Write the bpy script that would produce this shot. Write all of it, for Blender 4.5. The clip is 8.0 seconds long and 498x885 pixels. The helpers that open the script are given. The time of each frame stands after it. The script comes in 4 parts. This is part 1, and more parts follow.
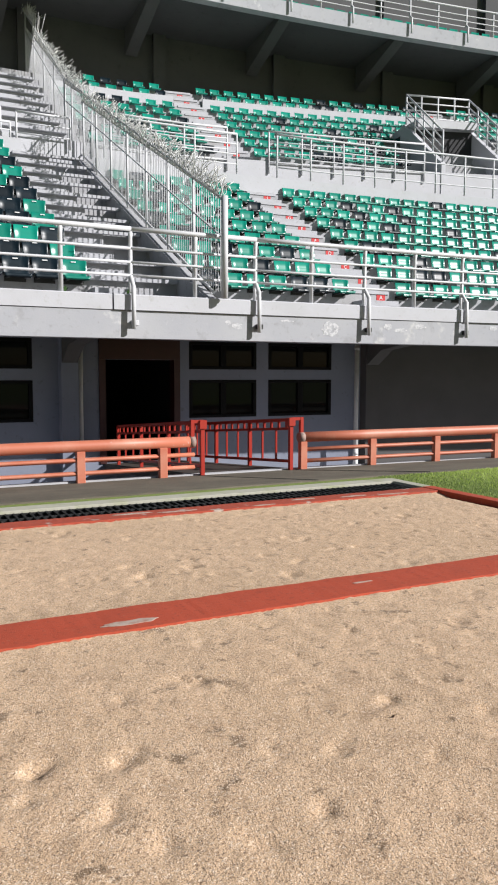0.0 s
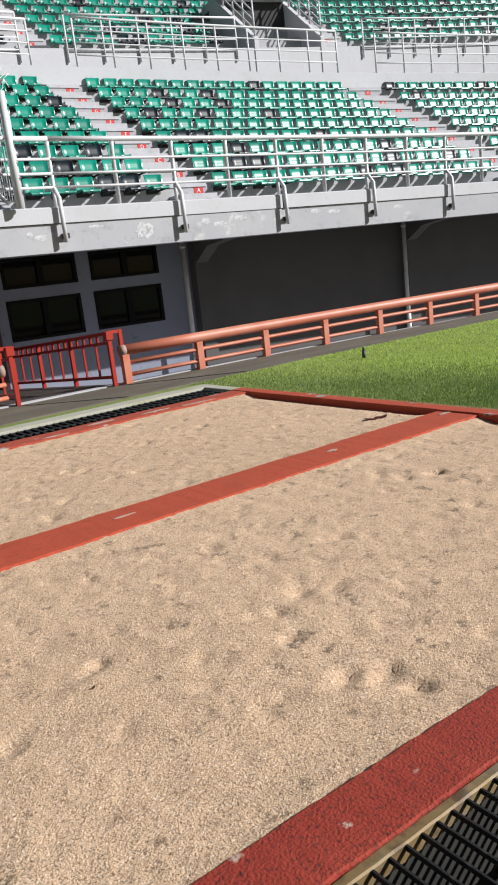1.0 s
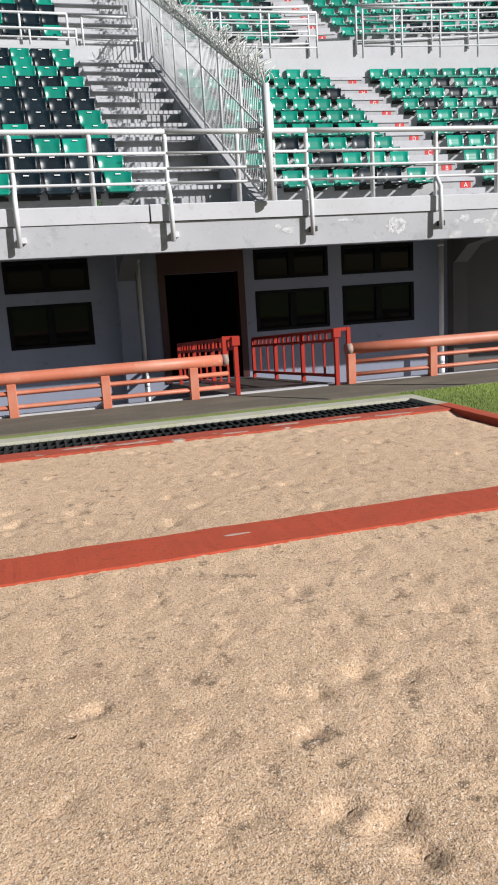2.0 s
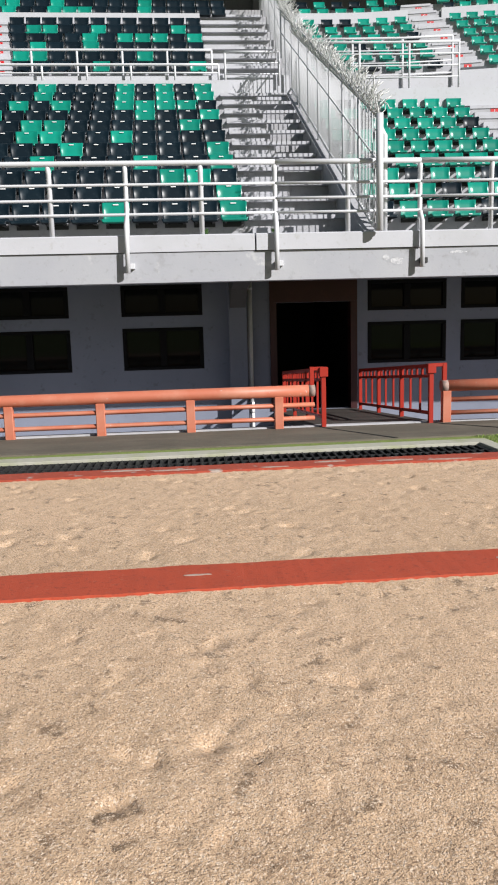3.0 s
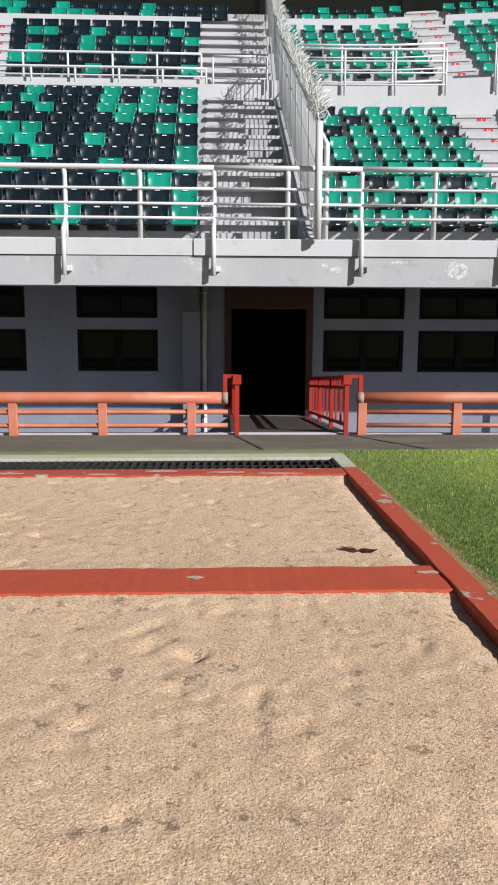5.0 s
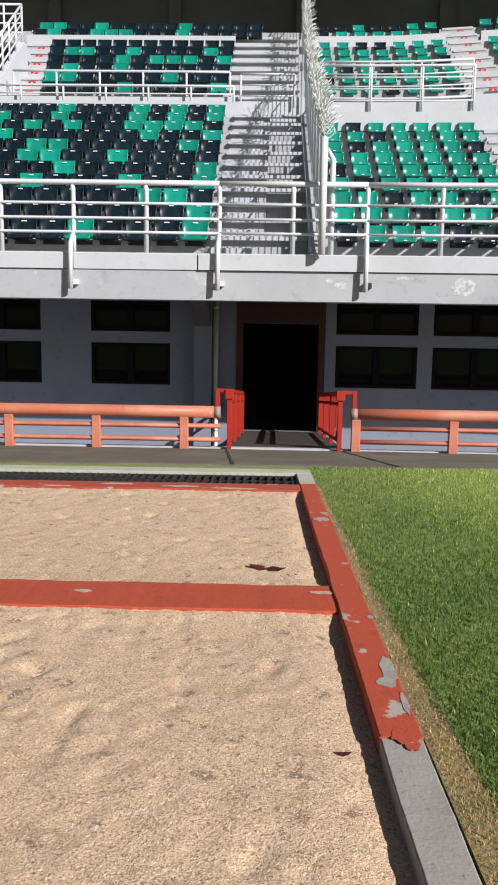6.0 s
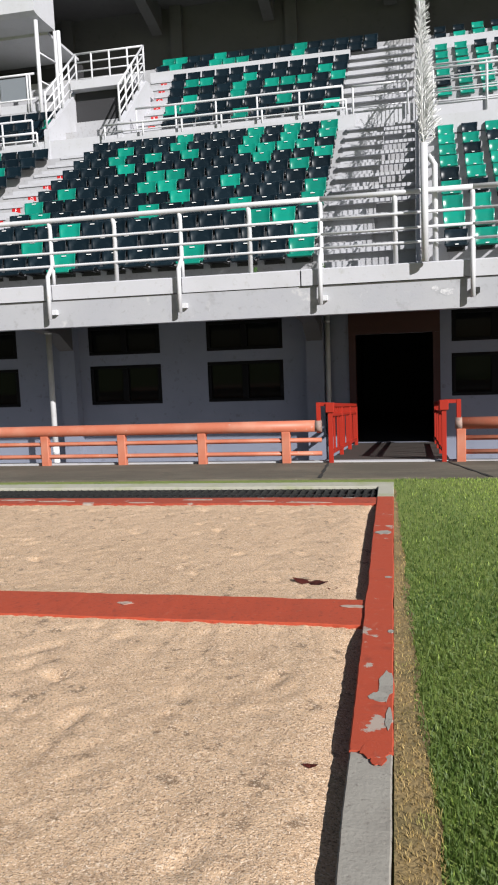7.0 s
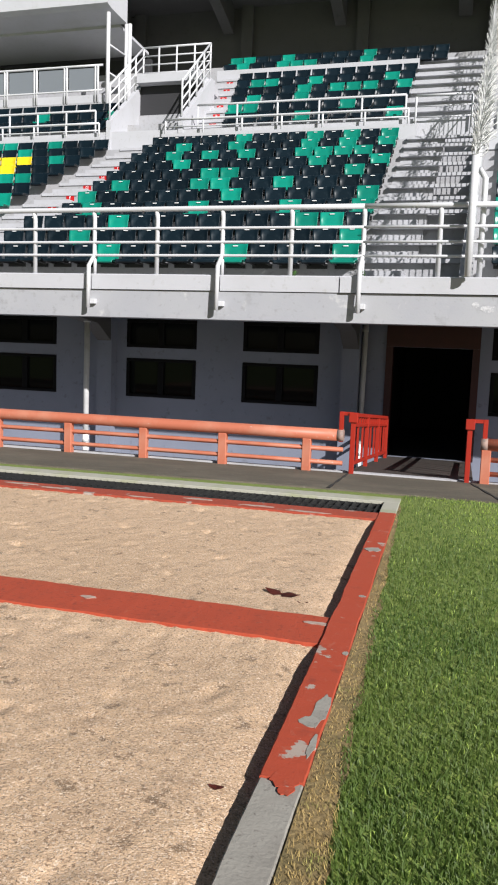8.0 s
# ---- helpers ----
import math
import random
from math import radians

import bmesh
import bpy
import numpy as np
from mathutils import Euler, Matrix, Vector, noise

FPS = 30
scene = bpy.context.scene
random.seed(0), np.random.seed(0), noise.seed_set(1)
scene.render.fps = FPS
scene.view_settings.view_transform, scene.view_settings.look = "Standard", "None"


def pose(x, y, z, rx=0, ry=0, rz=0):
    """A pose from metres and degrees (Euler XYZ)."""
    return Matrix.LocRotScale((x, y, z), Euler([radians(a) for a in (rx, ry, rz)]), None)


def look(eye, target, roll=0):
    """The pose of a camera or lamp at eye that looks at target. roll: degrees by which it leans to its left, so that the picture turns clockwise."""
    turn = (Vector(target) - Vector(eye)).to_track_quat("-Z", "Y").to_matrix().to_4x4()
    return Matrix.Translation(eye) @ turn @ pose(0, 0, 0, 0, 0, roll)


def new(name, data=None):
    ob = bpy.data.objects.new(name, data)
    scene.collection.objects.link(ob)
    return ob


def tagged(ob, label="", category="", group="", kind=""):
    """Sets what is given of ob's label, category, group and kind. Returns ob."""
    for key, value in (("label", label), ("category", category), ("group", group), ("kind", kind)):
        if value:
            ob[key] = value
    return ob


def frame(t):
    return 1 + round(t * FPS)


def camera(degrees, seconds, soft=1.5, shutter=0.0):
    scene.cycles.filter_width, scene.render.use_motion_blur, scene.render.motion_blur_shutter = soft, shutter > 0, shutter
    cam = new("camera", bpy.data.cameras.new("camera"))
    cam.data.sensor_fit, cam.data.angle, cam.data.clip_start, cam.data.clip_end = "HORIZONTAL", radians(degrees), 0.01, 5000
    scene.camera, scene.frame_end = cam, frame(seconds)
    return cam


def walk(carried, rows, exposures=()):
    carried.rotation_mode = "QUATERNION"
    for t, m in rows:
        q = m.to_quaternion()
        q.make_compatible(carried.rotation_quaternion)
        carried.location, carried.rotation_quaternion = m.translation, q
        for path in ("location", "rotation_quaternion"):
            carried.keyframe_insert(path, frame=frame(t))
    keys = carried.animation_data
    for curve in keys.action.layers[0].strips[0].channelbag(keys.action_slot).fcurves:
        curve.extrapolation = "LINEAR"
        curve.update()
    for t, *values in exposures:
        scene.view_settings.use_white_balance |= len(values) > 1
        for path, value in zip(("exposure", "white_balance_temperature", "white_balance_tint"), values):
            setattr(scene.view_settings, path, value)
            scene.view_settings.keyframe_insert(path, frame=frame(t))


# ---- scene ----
cam = camera(36.1, 8.0, soft=2.0)
# seconds, eye, target, roll
ROWS = [
    (0, (-5.375, -3.547, 1.234), (-4.506, -1.754, 1.054), 0.1),
    (0.5, (-4.894, -3.482, 1.233), (-3.648, -1.955, 0.893), -5.4),
    (1, (-4.498, -3.522, 1.241), (-3.386, -1.92, 0.794), -6.6),
    (1.5, (-4.059, -3.454, 1.253), (-3.138, -1.741, 0.784), -6.6),
    (2, (-3.672, -3.402, 1.218), (-3.165, -1.509, 0.816), -3.5),
    (2.2, (-3.48, -3.341, 1.219), (-3.078, -1.42, 0.835), -2.7),
    (3.3, (-2.524, -3.409, 1.211), (-2.425, -1.436, 0.902), -0.9),
    (3.5, (-2.322, -3.351, 1.184), (-2.231, -1.377, 0.872), -0.3),
    (4, (-1.84, -3.369, 1.228), (-1.746, -1.402, 0.879), -2.1),
    (4.5, (-1.482, -3.447, 1.22), (-1.375, -1.473, 0.918), -1.7),
    (4.7, (-1.333, -3.46, 1.253), (-1.234, -1.488, 0.932), -0.0),
    (5.8, (-0.468, -3.458, 1.258), (-0.496, -1.477, 0.985), -0.7),
    (6, (-0.325, -3.419, 1.257), (-0.386, -1.439, 0.982), 0.9),
    (6.5, (0.001, -3.354, 1.28), (-0.162, -1.378, 1.018), -0.1),
    (7, (0.259, -3.438, 1.278), (-0.172, -1.499, 1.042), -2.3),
    (7.5, (0.413, -3.256, 1.242), (-0.188, -1.363, 1.008), 1.5),
    (8, (0.56, -3.25, 1.27), (0.017, -1.338, 1.04), 2.2),
]
walk(cam, [(t, look(eye, target, roll)) for t, eye, target, roll in ROWS])

# ---- light: low clear sun from behind the camera's right shoulder ----
SUN_WAY = Vector((-1.2, 1.15, -0.927)).normalized()
world = bpy.data.worlds.new("sky")
scene.world = world
world.use_nodes = True
wn = world.node_tree
sky = wn.nodes.new("ShaderNodeTexSky")
sky.sky_type, sky.sun_disc = "NISHITA", False
sky.sun_elevation = math.asin(-SUN_WAY.z)
sky.sun_rotation = math.atan2(-SUN_WAY.x, -SUN_WAY.y)
wn.nodes["Background"].inputs["Strength"].default_value = 0.034
wn.links.new(sky.outputs[0], wn.nodes["Background"].inputs["Color"])
sun_data = bpy.data.lights.new("sun", "SUN")
sun_data.energy, sun_data.angle, sun_data.color = 5.0, radians(0.53), (1.0, 0.975, 0.968)
sun = new("sun", sun_data)
sun.rotation_mode = "QUATERNION"
sun.rotation_quaternion = SUN_WAY.to_track_quat("-Z", "Y")
scene.view_settings.exposure = 0.32

# ---- materials ----
def mat(name, base, rough=0.7, metal=0.0, spots=(), vary=0.0, bump=(), island=False):
    """spots: (scale, low, high, colour, detail) layers of stains; bump: (scale, strength, distance) layers of relief."""
    m = bpy.data.materials.new(name)
    m.use_nodes = True
    nt = m.node_tree
    b = nt.nodes["Principled BSDF"]
    b.inputs["Roughness"].default_value, b.inputs["Metallic"].default_value = rough, metal
    co = nt.nodes.new("ShaderNodeTexCoord").outputs["Object"]
    rgb = nt.nodes.new("ShaderNodeRGB")
    rgb.outputs[0].default_value = (*base, 1)
    col = rgb.outputs[0]
    for scale, low, high, colour, detail in spots:
        n = nt.nodes.new("ShaderNodeTexNoise")
        n.inputs["Scale"].default_value, n.inputs["Detail"].default_value, n.inputs["Roughness"].default_value = scale, detail, 0.62
        nt.links.new(co, n.inputs["Vector"])
        r = nt.nodes.new("ShaderNodeMapRange")
        r.inputs["From Min"].default_value, r.inputs["From Max"].default_value = low, high
        nt.links.new(n.outputs["Fac"], r.inputs["Value"])
        mx = nt.nodes.new("ShaderNodeMix")
        mx.data_type = "RGBA"
        nt.links.new(r.outputs[0], mx.inputs["Factor"])
        nt.links.new(col, mx.inputs["A"])
        mx.inputs["B"].default_value = (*colour, 1)
        col = mx.outputs["Result"]
    if vary:
        if island:
            src = nt.nodes.new("ShaderNodeNewGeometry").outputs["Random Per Island"]
        else:
            src = nt.nodes.new("ShaderNodeObjectInfo").outputs["Random"]
        r = nt.nodes.new("ShaderNodeMapRange")
        r.inputs["To Min"].default_value, r.inputs["To Max"].default_value = 1 - vary, 1 + vary
        nt.links.new(src, r.inputs["Value"])
        h = nt.nodes.new("ShaderNodeHueSaturation")
        nt.links.new(r.outputs[0], h.inputs["Value"])
        nt.links.new(col, h.inputs["Color"])
        col = h.outputs[0]
    nt.links.new(col, b.inputs["Base Color"])
    normal = None
    for scale, strength, distance in bump:
        n = nt.nodes.new("ShaderNodeTexNoise")
        n.inputs["Scale"].default_value, n.inputs["Detail"].default_value = scale, 4
        nt.links.new(co, n.inputs["Vector"])
        u = nt.nodes.new("ShaderNodeBump")
        u.inputs["Strength"].default_value, u.inputs["Distance"].default_value = strength, distance
        nt.links.new(n.outputs["Fac"], u.inputs["Height"])
        if normal:
            nt.links.new(normal, u.inputs["Normal"])
        normal = u.outputs[0]
    if normal:
        nt.links.new(normal, b.inputs["Normal"])
    return m


M_SAND = mat("sand", (0.678, 0.468, 0.296), 0.95, spots=[(0.6, 0.42, 0.7, (0.60, 0.41, 0.25), 5), (7, 0.50, 0.74, (0.50, 0.335, 0.205), 5), (11, 0.60, 0.67, (0.24, 0.16, 0.095), 7), (75, 0.54, 0.65, (0.31, 0.20, 0.12), 3), (105, 0.56, 0.66, (0.84, 0.66, 0.49), 2), (170, 0.57, 0.67, (0.20, 0.13, 0.08), 2), (300, 0.64, 0.70, (0.88, 0.74, 0.60), 1)],
             bump=[(80, 0.45, 0.009), (190, 0.75, 0.006)])
M_RED = mat("red_rubber", (0.435, 0.066, 0.027), 0.85, spots=[(3, 0.5, 0.8, (0.35, 0.058, 0.026), 5), (26, 0.62, 0.72, (0.40, 0.10, 0.055), 4), (40, 0.55, 0.75, (0.25, 0.045, 0.024), 3)], bump=[(140, 0.5, 0.005)])
M_RED_NEAR = mat("dark_red_rubber", (0.285, 0.030, 0.015), 0.85, spots=[(3, 0.45, 0.75, (0.34, 0.045, 0.022), 5), (60, 0.52, 0.7, (0.12, 0.018, 0.012), 3), (7, 0.645, 0.675, (0.46, 0.31, 0.24), 8)], bump=[(120, 0.8, 0.006)])
M_RED_OLD = mat("worn_red_paint", (0.38, 0.062, 0.03), 0.85, spots=[(4, 0.60, 0.64, (0.40, 0.34, 0.29), 7), (30, 0.5, 0.8, (0.22, 0.05, 0.03), 3)], bump=[(60, 0.5, 0.01)])
M_KERB = mat("bare_concrete_kerb", (0.33, 0.31, 0.27), 0.9, spots=[(5, 0.45, 0.8, (0.24, 0.22, 0.19), 6), (60, 0.6, 0.8, (0.17, 0.15, 0.13), 2)], bump=[(90, 0.4, 0.005)])
M_FRAME_CONC = mat("pale_concrete", (0.43, 0.42, 0.345), 0.9, spots=[(2.5, 0.48, 0.7, (0.34, 0.36, 0.20), 5), (30, 0.5, 0.9, (0.35, 0.33, 0.27), 4)], bump=[(70, 0.3, 0.004)])
M_PATH = mat("damp_mossy_concrete", (0.115, 0.099, 0.072), 0.8, spots=[(0.9, 0.42, 0.7, (0.19, 0.163, 0.12), 6), (4, 0.55, 0.8, (0.065, 0.066, 0.042), 5), (22, 0.62, 0.75, (0.26, 0.235, 0.19), 3)], bump=[(50, 0.3, 0.005)])
M_APRON = mat("light_floor_screed", (0.47, 0.47, 0.485), 0.8, spots=[(1.5, 0.45, 0.8, (0.32, 0.32, 0.325), 5), (8, 0.6, 0.8, (0.22, 0.22, 0.22), 5)], bump=[(40, 0.2, 0.004)])
M_GROUND = mat("turf_soil", (0.20, 0.265, 0.055), 1.0, spots=[(1.2, 0.4, 0.7, (0.24, 0.29, 0.06), 5), (22, 0.45, 0.75, (0.12, 0.17, 0.035), 5), (90, 0.5, 0.7, (0.25, 0.30, 0.075), 3)], bump=[(60, 0.6, 0.02)])
M_TRACK = mat("track_asphalt", (0.22, 0.05, 0.03), 0.9, bump=[(90, 0.4, 0.004)])
M_WHITE_CONC = mat("painted_concrete", (0.51, 0.515, 0.545), 0.8, spots=[(1.1, 0.45, 0.8, (0.46, 0.465, 0.48), 6), (9, 0.58, 0.8, (0.40, 0.40, 0.39), 5)], bump=[(35, 0.25, 0.006)])
M_FASCIA = mat("grey_fascia_paint", (0.385, 0.392, 0.42), 0.8, spots=[(0.9, 0.4, 0.75, (0.43, 0.435, 0.45), 6), (1.7, 0.615, 0.68, (0.53, 0.53, 0.53), 8), (3.5, 0.56, 0.8, (0.27, 0.27, 0.275), 6), (14, 0.6, 0.8, (0.30, 0.30, 0.305), 4)], bump=[(30, 0.25, 0.006)])
M_TIER = mat("tier_concrete", (0.39, 0.393, 0.412), 0.9, spots=[(1.5, 0.45, 0.75, (0.36, 0.355, 0.355), 6), (12, 0.55, 0.8, (0.25, 0.245, 0.245), 4)], bump=[(45, 0.3, 0.006)])
M_STEP = mat("pale_step_concrete", (0.48, 0.485, 0.515), 0.9, spots=[(2.5, 0.45, 0.75, (0.42, 0.42, 0.435), 6), (14, 0.58, 0.8, (0.33, 0.325, 0.325), 4)], bump=[(45, 0.3, 0.006)])
M_WALL = mat("blue_grey_wall_paint", (0.205, 0.223, 0.283), 0.85, spots=[(0.8, 0.4, 0.8, (0.17, 0.186, 0.236), 5), (6, 0.6, 0.8, (0.105, 0.112, 0.13), 5)], bump=[(25, 0.15, 0.004)])
# grey darkened in its base for the shade under the decks
M_WALL_GREY = mat("shaded_grey_paint", (0.095, 0.095, 0.098), 0.9, spots=[(0.5, 0.4, 0.8, (0.075, 0.075, 0.078), 5), (4, 0.6, 0.8, (0.06, 0.06, 0.06), 5)], bump=[(20, 0.2, 0.005)])
M_WHITE = mat("white_rail_paint", (0.62, 0.625, 0.645), 0.42, spots=[(7, 0.62, 0.74, (0.55, 0.53, 0.49), 5)], bump=[(50, 0.08, 0.002)])
M_RAIL = mat("faded_orange_paint", (0.50, 0.155, 0.088), 0.5, spots=[(2.2, 0.45, 0.75, (0.56, 0.25, 0.165), 5), (18, 0.66, 0.74, (0.52, 0.45, 0.40), 4)], bump=[(40, 0.1, 0.002)])
M_GATE = mat("red_gate_paint", (0.36, 0.022, 0.010), 0.42, spots=[(6, 0.55, 0.8, (0.36, 0.03, 0.02), 4)], bump=[(40, 0.1, 0.002)])
M_GREEN = mat("green_seat_plastic", (0.004, 0.225, 0.160), 0.30, vary=0.18, spots=[(6, 0.5, 0.9, (0.02, 0.27, 0.18), 4)], bump=[(30, 0.05, 0.002)])
M_DARK = mat("dark_seat_plastic", (0.0045, 0.0115, 0.017), 0.36, vary=0.25, spots=[(6, 0.5, 0.9, (0.03, 0.045, 0.055), 4)], bump=[(30, 0.05, 0.002)])
M_GREEN_BANK = mat("green_seat_plastic_bank", (0.004, 0.225, 0.160), 0.30, vary=0.18, island=True)
M_DARK_BANK = mat("dark_seat_plastic_bank", (0.0045, 0.0115, 0.017), 0.36, vary=0.25, island=True)
for m in (M_DARK, M_DARK_BANK):
    m.node_tree.nodes["Principled BSDF"].inputs["Specular IOR Level"].default_value = 0.32
M_YELLOW = mat("yellow_seat_plastic", (0.80, 0.60, 0.02), 0.35, vary=0.08)
M_STEEL = mat("dark_bracket_steel", (0.05, 0.05, 0.05), 0.5, 0.6)
M_GRATE = mat("black_grating", (0.014, 0.014, 0.014), 0.55, spots=[(20, 0.6, 0.8, (0.09, 0.085, 0.075), 4)])
# near-black base carries the drains' shade; the path joints share it
M_VOID = mat("near_black_void", (0.02, 0.019, 0.017), 0.95, spots=[(3, 0.4, 0.7, (0.035, 0.032, 0.026), 4)])
M_GLASS = mat("dark_window_glass", (0.006, 0.007, 0.007), 0.04)
M_GLASS.node_tree.nodes["Principled BSDF"].inputs["Specular IOR Level"].default_value = 0.10
M_BLACK = mat("black_window_frame", (0.003, 0.003, 0.004), 0.6)
M_BLACK.node_tree.nodes["Principled BSDF"].inputs["Specular IOR Level"].default_value = 0.15
# near-black base puts the shade of unlit interiors into the colour
M_INNER = mat("shaded_interior", (0.03, 0.03, 0.033), 0.85)
M_ANGLE = mat("rusty_steel_edge", (0.22, 0.15, 0.065), 0.6, 0.2, spots=[(14, 0.5, 0.62, (0.12, 0.075, 0.04), 5), (5, 0.5, 0.8, (0.34, 0.29, 0.2), 4)], bump=[(60, 0.3, 0.003)])
M_RED_EAST = mat("flaking_red_paint", (0.425, 0.064, 0.027), 0.8, spots=[(4.0, 0.615, 0.63, (0.42, 0.34, 0.285), 8), (26, 0.60, 0.72, (0.42, 0.11, 0.065), 4), (9, 0.58, 0.8, (0.24, 0.045, 0.025), 5)], bump=[(120, 0.4, 0.004)])
M_GATE_DARK = mat("dark_red_door_paint", (0.035, 0.003, 0.003), 0.5, spots=[(5, 0.5, 0.8, (0.05, 0.006, 0.005), 4)])
M_BLIND = mat("pale_window_blind", (0.45, 0.47, 0.40), 0.8, spots=[(3, 0.4, 0.7, (0.30, 0.36, 0.22), 3)])
M_BARE_PIPE = mat("weathered_pipe_end", (0.33, 0.225, 0.185), 0.7, spots=[(14, 0.45, 0.6, (0.22, 0.17, 0.15), 5)], bump=[(60, 0.3, 0.003)])
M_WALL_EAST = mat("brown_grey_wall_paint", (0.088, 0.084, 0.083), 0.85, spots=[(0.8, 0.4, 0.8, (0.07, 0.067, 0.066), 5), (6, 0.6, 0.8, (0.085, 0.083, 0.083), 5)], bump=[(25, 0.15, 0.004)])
M_WIRE = mat("galvanised_wire", (0.62, 0.62, 0.60), 0.45, 0.3)
M_PIPE = mat("grey_plastic_pipe", (0.50, 0.50, 0.50), 0.5, spots=[(4, 0.5, 0.8, (0.36, 0.36, 0.35), 4)])
M_TWIG = mat("dry_leaf_litter", (0.10, 0.055, 0.03), 0.8, spots=[(30, 0.5, 0.8, (0.2, 0.05, 0.03), 3)])
M_DECK = mat("dark_worn_deck", (0.055, 0.045, 0.038), 0.75, spots=[(1.5, 0.45, 0.75, (0.05, 0.042, 0.036), 6), (18, 0.6, 0.75, (0.13, 0.11, 0.09), 4)], bump=[(40, 0.3, 0.005)])
M_LEAF = mat("weed_leaf", (0.06, 0.14, 0.03), 0.6)
M_PLATE = mat("white_seat_plate", (0.8, 0.8, 0.8), 0.5)
M_SIGN = mat("red_sign_plate", (0.52, 0.012, 0.014), 0.5)


# ---- mesh helpers ----
def box(bm, x0, x1, y0, y1, z0, z1, bevel=0.0):
    r = bmesh.ops.create_cube(bm, size=1.0, matrix=Matrix.LocRotScale(((x0 + x1) / 2, (y0 + y1) / 2, (z0 + z1) / 2), None, (x1 - x0, y1 - y0, z1 - z0)))
    if bevel:
        edges = list({e for v in r["verts"] for e in v.link_edges})
        bmesh.ops.bevel(bm, geom=edges, offset=bevel, segments=1, affect="EDGES")
    return bm


def tube(bm, points, radius, sides=8, caps=True):
    """A round bar through the points."""
    pts = [Vector(p) for p in points]
    rings = []
    for i, p in enumerate(pts):
        d = (pts[min(i + 1, len(pts) - 1)] - pts[max(i - 1, 0)]).normalized()
        a = d.cross(Vector((0, 0, 1)) if abs(d.z) < 0.9 else Vector((1, 0, 0))).normalized()
        b = d.cross(a)
        rings.append([bm.verts.new(p + radius * (math.cos(2 * math.pi * k / sides) * a + math.sin(2 * math.pi * k / sides) * b)) for k in range(sides)])
    for r0, r1 in zip(rings, rings[1:]):
        for k in range(sides):
            f = bm.faces.new((r0[k], r0[(k + 1) % sides], r1[(k + 1) % sides], r1[k]))
            f.smooth = True
    if caps:
        bm.faces.new(rings[0][::-1])
        bm.faces.new(rings[-1])
    return bm


def mesh_of(name, bm, material):
    bmesh.ops.recalc_face_normals(bm, faces=bm.faces)
    me = bpy.data.meshes.new(name)
    bm.to_mesh(me)
    bm.free()
    me.materials.append(material)
    return me


def part(name, bm, material, parent=None, label=""):
    """Links a bmesh (or a finished mesh) as one mesh object under a thing or a part."""
    me = bm if isinstance(bm, bpy.types.Mesh) else mesh_of(name, bm, material)
    ob = new(name, me)
    if parent:
        ob.parent = parent
    if label:
        ob["label"] = label
    return ob


def thing(name, label, category, group="", kind="", at=(0, 0, 0)):
    ob = new(name)
    ob.empty_display_size = 0.1
    ob.location = at
    return tagged(ob, label, category, group, kind)


def flat_mesh(name, verts, faces, material, smooth=False):
    me = bpy.data.meshes.new(name)
    me.from_pydata(verts, [], faces)
    me.materials.append(material)
    if smooth:
        me.polygons.foreach_set("use_smooth", [True] * len(me.polygons))
    me.update()
    return me


# ---- the stand's plan: a gently bent front line; s runs along it, d goes back from it ----
HEAD, BEND, STEP = 0.4, -0.45, 0.05
LINE = [(-1.281, 9.499)]
for i in range(int(52 / STEP)):
    a = radians(HEAD + BEND * (i + 0.5) * STEP)
    LINE.append((LINE[-1][0] + STEP * math.cos(a), LINE[-1][1] + STEP * math.sin(a)))


def at(s, d=0.0, z=0.0):
    if s <= 0:
        a = radians(HEAD)
        x, y = LINE[0][0] + s * math.cos(a), LINE[0][1] + s * math.sin(a)
    else:
        a = radians(HEAD + BEND * s)
        i = min(int(s / STEP), len(LINE) - 2)
        k = s / STEP - i
        x, y = (LINE[i][j] * (1 - k) + LINE[i + 1][j] * k for j in (0, 1))
    if 10.6 < d < 24 and 7.3 < z < 15.2:         # the upper seats rise a little towards the bend
        z += 0.22
    if d > 16.1 and z > 14.2:                    # the deck above
        z += 0.5
    if s > 4.5 and 9 < d < 24 and 5 < z < 14.2:
        z += 0.052 * (s - 4.5) * min(1.0, (d - 9) / 2)
    return Vector((x - d * math.sin(a), y + d * math.cos(a), z))


def heading(s):
    return HEAD + BEND * max(s, 0)


def sweep(bm, profile, s0, s1, step=1.2265):
    """Sweeps a closed outline of (d, z) points along the front line from s0 to s1."""
    n = max(1, round((s1 - s0) / step))
    rings = [[bm.verts.new(at(s0 + (s1 - s0) * i / n, d, z)) for d, z in profile] for i in range(n + 1)]
    m = len(profile)
    for a, b in zip(rings, rings[1:]):
        for k in range(m):
            bm.faces.new((a[k], a[(k + 1) % m], b[(k + 1) % m], b[k]))
    bm.faces.new(rings[0])
    bm.faces.new(rings[-1][::-1])
    return bm

# ---- sizes ----
STRIP = 0.365                        # middle strip between the pits
FAR0, FAR1, GRATE1, EDGE1 = 2.78, 3.04, 3.55, 3.77
NEAR0, NEAR1, DRAIN0 = -2.25, -2.45, -3.20
PIT_W, KERB_W, RED_END = -11.0, 0.14, -1.14
PATH_Z, TILT, SKEW = -0.343, 0.005, -0.028
FLOOR_Z, SILL_Z = -1.25, -0.72       # sunken strip before the wall; the doorway's sill
RAIL_D, PATH_D, WALL_D = -2.24, -5.33, 3.13
DECK_Z, FIRST = 2.66, 2.09
ROW, RISE, TIERS = 0.897, 0.470, 9           # east of the fenced stair
ROW_W, RISE_W, TIERS_W = 0.835, 0.449, 11    # west of it
